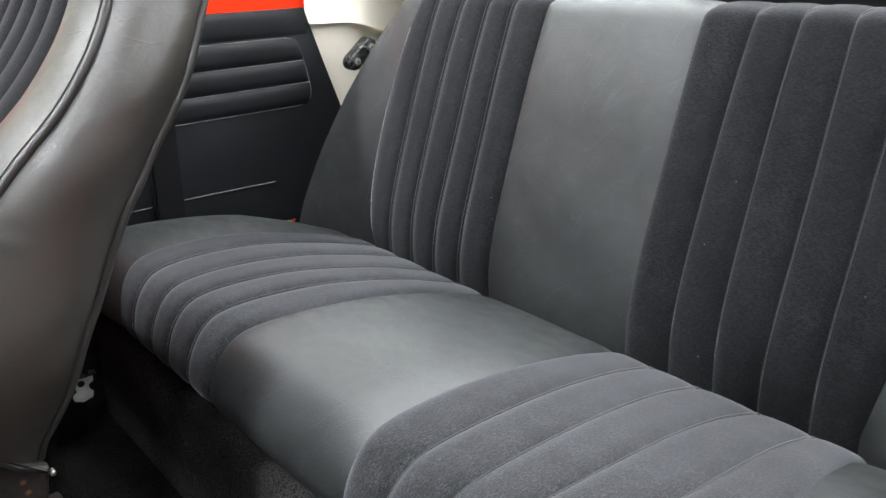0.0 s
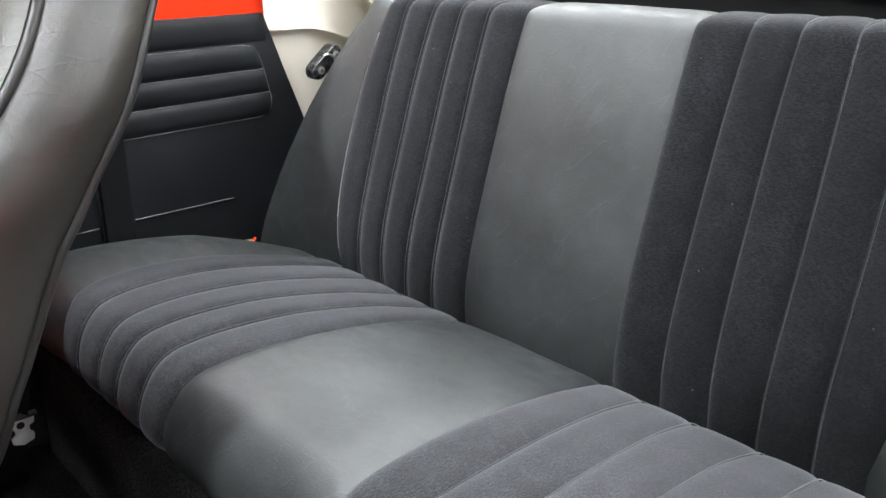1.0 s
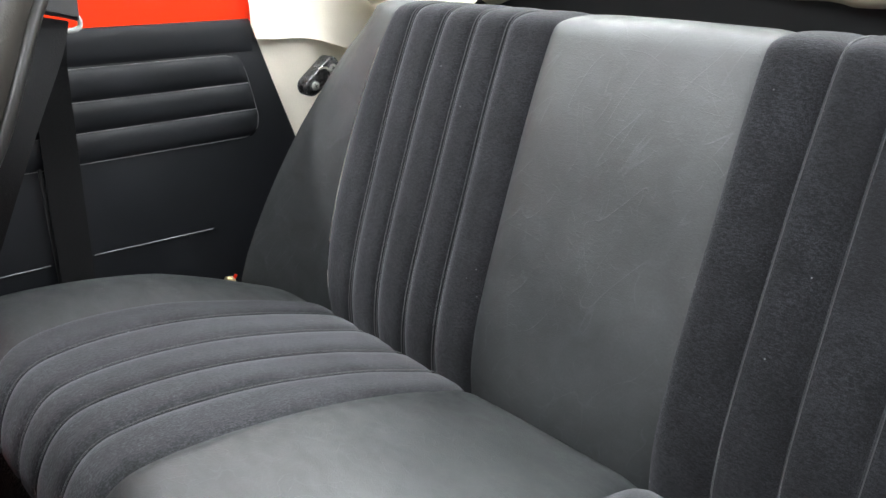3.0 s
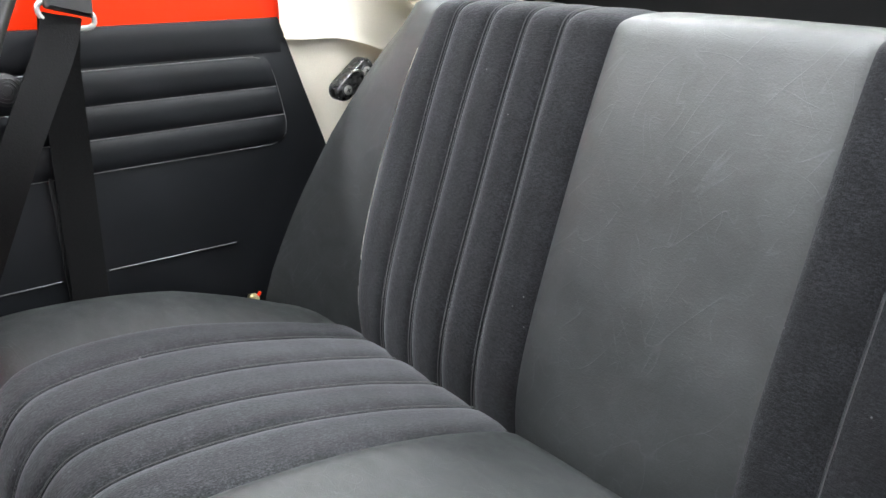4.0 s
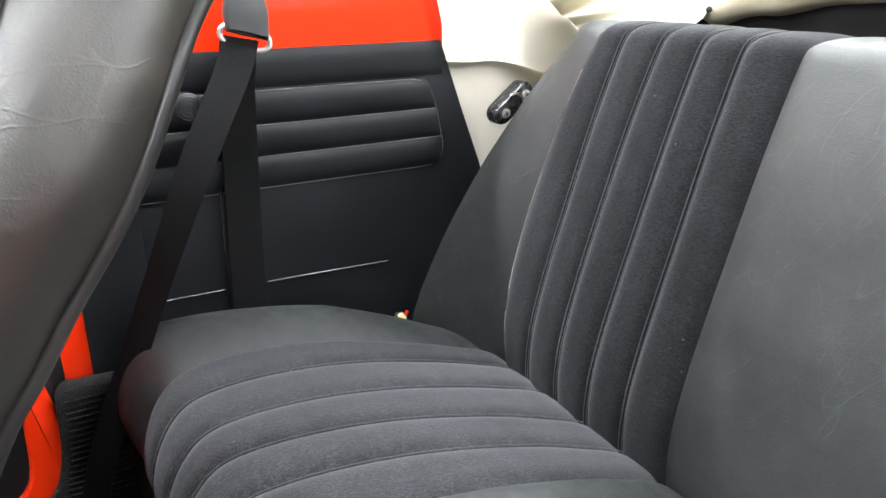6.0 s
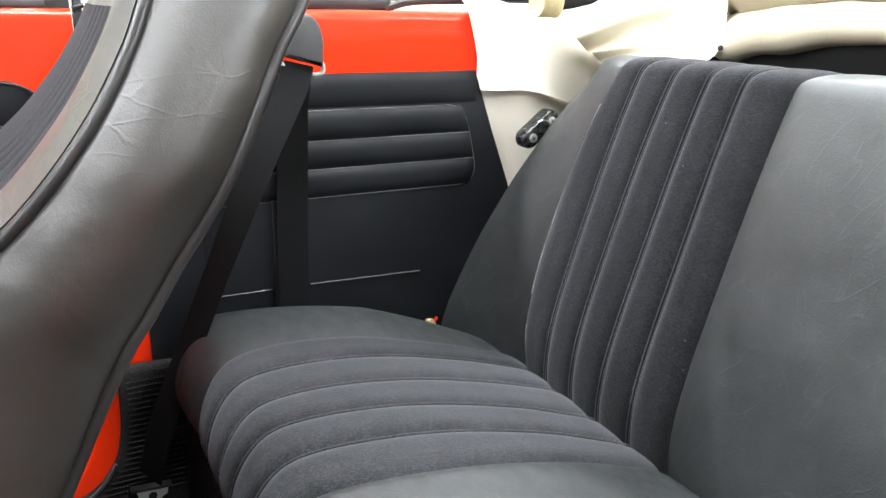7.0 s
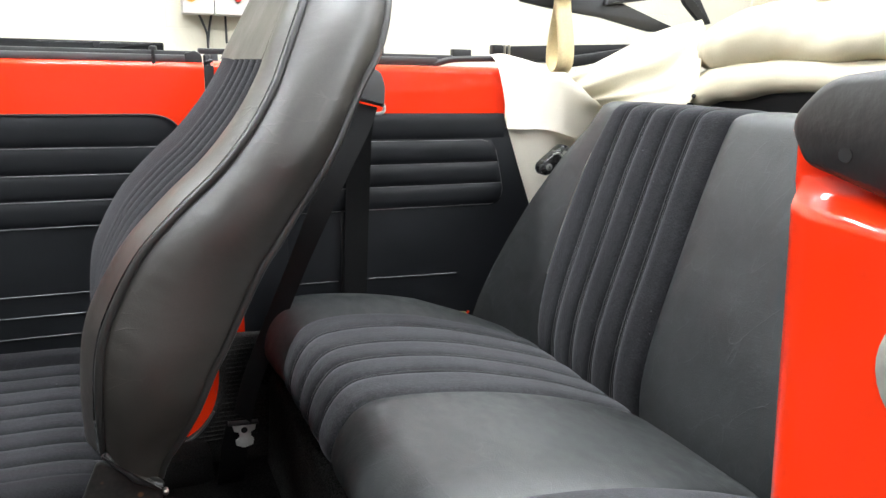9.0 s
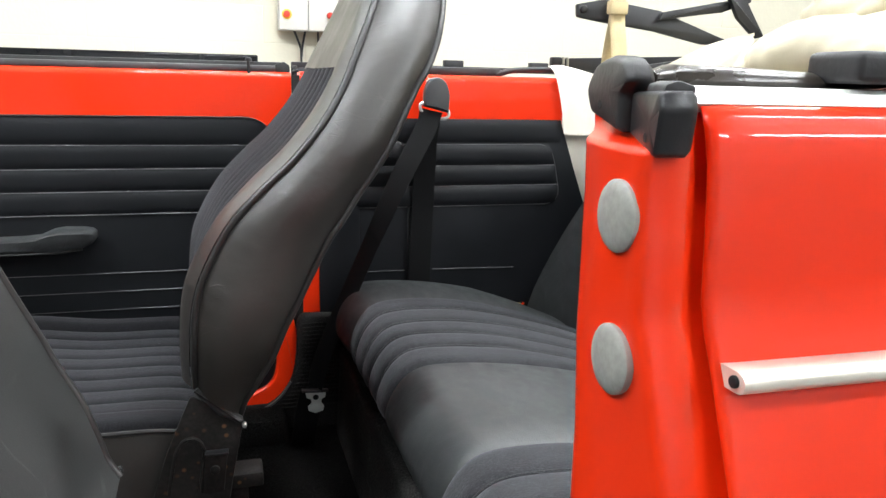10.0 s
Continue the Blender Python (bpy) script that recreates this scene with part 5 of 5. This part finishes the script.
# gusset that falls from the frame to the back of the bench
def cloth(name, corners, n, m, wrinkle, freq, seed, label="", sag=0.0):
    """A wrinkled sheet between four edges, each a list of points."""
    left, right = spline(corners[0], n), spline(corners[1], n)
    rows = []
    for i in range(n):
        row = []
        for k in range(m):
            u = k / (m - 1)
            q = left[i].lerp(right[i], u)
            w = wrinkle * math.sin(math.pi * u) ** 0.5
            d = noise.noise(Vector((seed + freq * u, freq * 0.35 * i / n, 1.7))) + 0.5 * noise.noise(Vector((seed + freq * 2.3 * u, freq * 0.9 * i / n, 4.1)))
            d += 0.55 * math.sin(2 * math.pi * (3.1 * u + 0.15)) * max(0.0, 1 - 1.35 * i / n) ** 1.3
            row.append(q + Vector((-0.7, -0.6, 0.35)) * w * d + Vector((0, 0, -sag * math.sin(math.pi * u))))
        rows.append(row)
    bm = bmesh.new()
    grid_mesh(bm, rows)
    return part(name, bm, HOODCLOTH, hood, label, True, 120)


cloth("gusset", ([(0.105, 1.235, 0.893), (0.20, 1.232, 0.938), (0.30, 1.225, 0.985), (0.40, 1.215, 1.012)],
                 [(0.16, 1.175, 0.83), (0.20, 1.09, 0.84), (0.236, 1.03, 0.86), (0.30, 1.085, 0.985)]), 26, 40, 0.022, 3.2, 3.0, "cream gusset of the hood")


def roll(name, front, seed, amp):
    """A fold of cloth across the car; its section is given as (x, z)."""
    sec = spline(front + [front[0]], 72)[:-1]
    c = sum(sec, Vector((0, 0))) / len(sec)
    rows = []
    for j, y in enumerate(np.linspace(1.10, -0.02, 150)):
        row = []
        end = min(1.0, 0.8 + 3.0 * (1.10 - y))
        for i, p in enumerate(sec):
            a, b = sec[i - 1], sec[(i + 1) % len(sec)]
            d = (b - a).normalized()
            nrm = Vector((-d.y, d.x))
            if nrm.dot(p - c) < 0:
                nrm = -nrm
            v = Vector((seed + y * 3.0 + p.y * 6, p.x * 5, p.y * 11))
            k = Vector((seed + y * 9.0 + p.y * 5, p.x * 4, p.y * 6))
            w = amp * (0.8 * noise.noise(v) + 0.6 * abs(noise.noise(k)) + 0.35 * abs(noise.noise(k * 2.1)) + 0.12 * noise.noise(v * 5.0))
            ridge = Vector((seed * 3 + y * 5.0 + p.y * 9, p.x * 3, y * 2.0 - p.y * 7))
            w += amp * 1.9 * (0.30 - abs(noise.noise(ridge))) + amp * 0.8 * (0.25 - abs(noise.noise(ridge * 2.3)))
            q = c + (p - c) * end + nrm * w
            t = min(1, max(0, (1.04 - y) / 0.24))
            arch = 0.032 * t * (2 - t) * (1 if q.y < 0.87 else max(0.45, 1 - (q.y - 0.87) / 0.09))
            row.append((q.x, y, q.y + arch))
        rows.append(row)
    bm = bmesh.new()
    V = grid_mesh(bm, rows, True)
    bm.faces.new(V[0])
    bm.faces.new(V[-1])
    return part(name, bm, HOODCLOTH, hood, "", True, 120)


roll("lower_fold", [(0.280, 0.843), (0.254, 0.846), (0.243, 0.857), (0.246, 0.876), (0.260, 0.897), (0.288, 0.912), (0.32, 0.919), (0.40, 0.925), (0.55, 0.923), (0.62, 0.90), (0.60, 0.865), (0.45, 0.848), (0.35, 0.842)], 2.0, 0.006)
roll("middle_fold", [(0.300, 0.917), (0.279, 0.928), (0.273, 0.944), (0.283, 0.965), (0.310, 0.985), (0.36, 1.002), (0.44, 1.008), (0.56, 1.002), (0.63, 0.975), (0.62, 0.935), (0.50, 0.920), (0.38, 0.915)], 7.0, 0.018)
roll("upper_fold", [(0.42, 1.0), (0.405, 1.03), (0.43, 1.07), (0.50, 1.10), (0.62, 1.10), (0.68, 1.05), (0.60, 1.01), (0.50, 1.0)], 11.0, 0.022)
# Black sheet closes the dark space below the lower fold.
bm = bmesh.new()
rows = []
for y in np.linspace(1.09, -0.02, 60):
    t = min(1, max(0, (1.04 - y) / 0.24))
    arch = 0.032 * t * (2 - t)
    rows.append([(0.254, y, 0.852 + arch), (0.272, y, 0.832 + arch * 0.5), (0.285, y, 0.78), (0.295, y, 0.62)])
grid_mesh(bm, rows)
part("fold_backing", bm, BLACK, hood, "black sheet under the folds")
bm = bmesh.new()
disc(bm, (0.234, 1.024, 0.866), 0.004, 0.002, (-1, -0.6, 0.2), 14, 0.0015)
part("press_stud", bm, METAL, hood)

# black frame of the hood
def arm(name, outline, y0, y1, parent=None, mat=None):
    bm = bmesh.new()
    slab(bm, round_corners(outline, [0.004] * len(outline), 3), y0, y1, 0.002)
    return part(name, bm, mat or METAL, parent or hood, "black steel hood frame arm" if parent is None else "")


arm("frame_arm", [(-0.002, 1.055), (0.06, 1.067), (0.19, 1.05), (0.33, 1.005), (0.40, 0.985), (0.30, 0.985), (0.18, 1.008), (0.05, 1.022), (0.0, 1.030)], 1.25, 1.262)
arm("frame_arm", [(0.18, 1.030), (0.33, 1.052), (0.40, 1.075), (0.40, 1.088), (0.32, 1.072), (0.187, 1.046)], 1.235, 1.247)
arm("frame_arm", [(0.33, 1.09), (0.36, 1.04), (0.41, 1.0), (0.43, 1.005), (0.39, 1.06), (0.37, 1.09)], 1.22, 1.233)
arm("frame_arm", [(0.012, 0.922), (0.30, 0.932), (0.45, 0.942), (0.45, 0.966), (0.30, 0.962), (0.02, 0.950)], 1.338, 1.352)
arm("frame_arm", [(0.10, 0.905), (0.18, 0.915), (0.30, 0.94), (0.30, 0.955), (0.16, 0.935), (0.10, 0.925)], 1.30, 1.312)
bm = bmesh.new()
box(bm, (-0.012, 1.335, 0.932), (0.012, 1.356, 0.952), 0.004)
part("bar_clamp", bm, METAL, hood)
bm = bmesh.new()
tube(bm, [(0.014, 1.337, 0.920), (0.014, 1.337, 0.952)], 0.003, 8)
tube(bm, [(0.024, 1.337, 0.920), (0.024, 1.337, 0.952)], 0.003, 8)
part("clip", bm, STEEL, hood, "bright steel clip")
for x, z in ((0.012, 1.045), (0.085, 1.06), (0.335, 1.06)):
    bm = bmesh.new()
    disc(bm, (x, 1.247, z), 0.008, 0.004, (0, -1, 0), 14, 0.002)
    part("pivot", bm, METAL, hood)

# hanging strap: a band that ends in a drop-shaped loop
bm = bmesh.new()
drop = [(0.0, 1.075), (0.0, 1.045), (-0.003, 1.018), (-0.013, 0.985), (-0.021, 0.948), (-0.020, 0.918), (-0.008, 0.903), (0.008, 0.903), (0.021, 0.917), (0.023, 0.945), (0.016, 0.98), (0.006, 1.014), (0.003, 1.045), (0.003, 1.075)]
rows = []
for i, p in enumerate(spline([(0.078, 1.228 + dy, z) for dy, z in drop], 60)):
    w = Vector((0.0165, -0.0015, 0.0))
    rows.append([p - w, p - w * 0.33, p + w * 0.33, p + w])
grid_mesh(bm, rows)
strap = part("strap", bm, STRAP, hood, "hanging cream webbing strap")
sol = strap.modifiers.new("thickness", "SOLIDIFY")
sol.thickness = 0.002
bm = bmesh.new()
box(bm, (0.058, 1.220, 1.036), (0.098, 1.240, 1.062), 0.003)
part("strap_collar", bm, STRAP, hood)
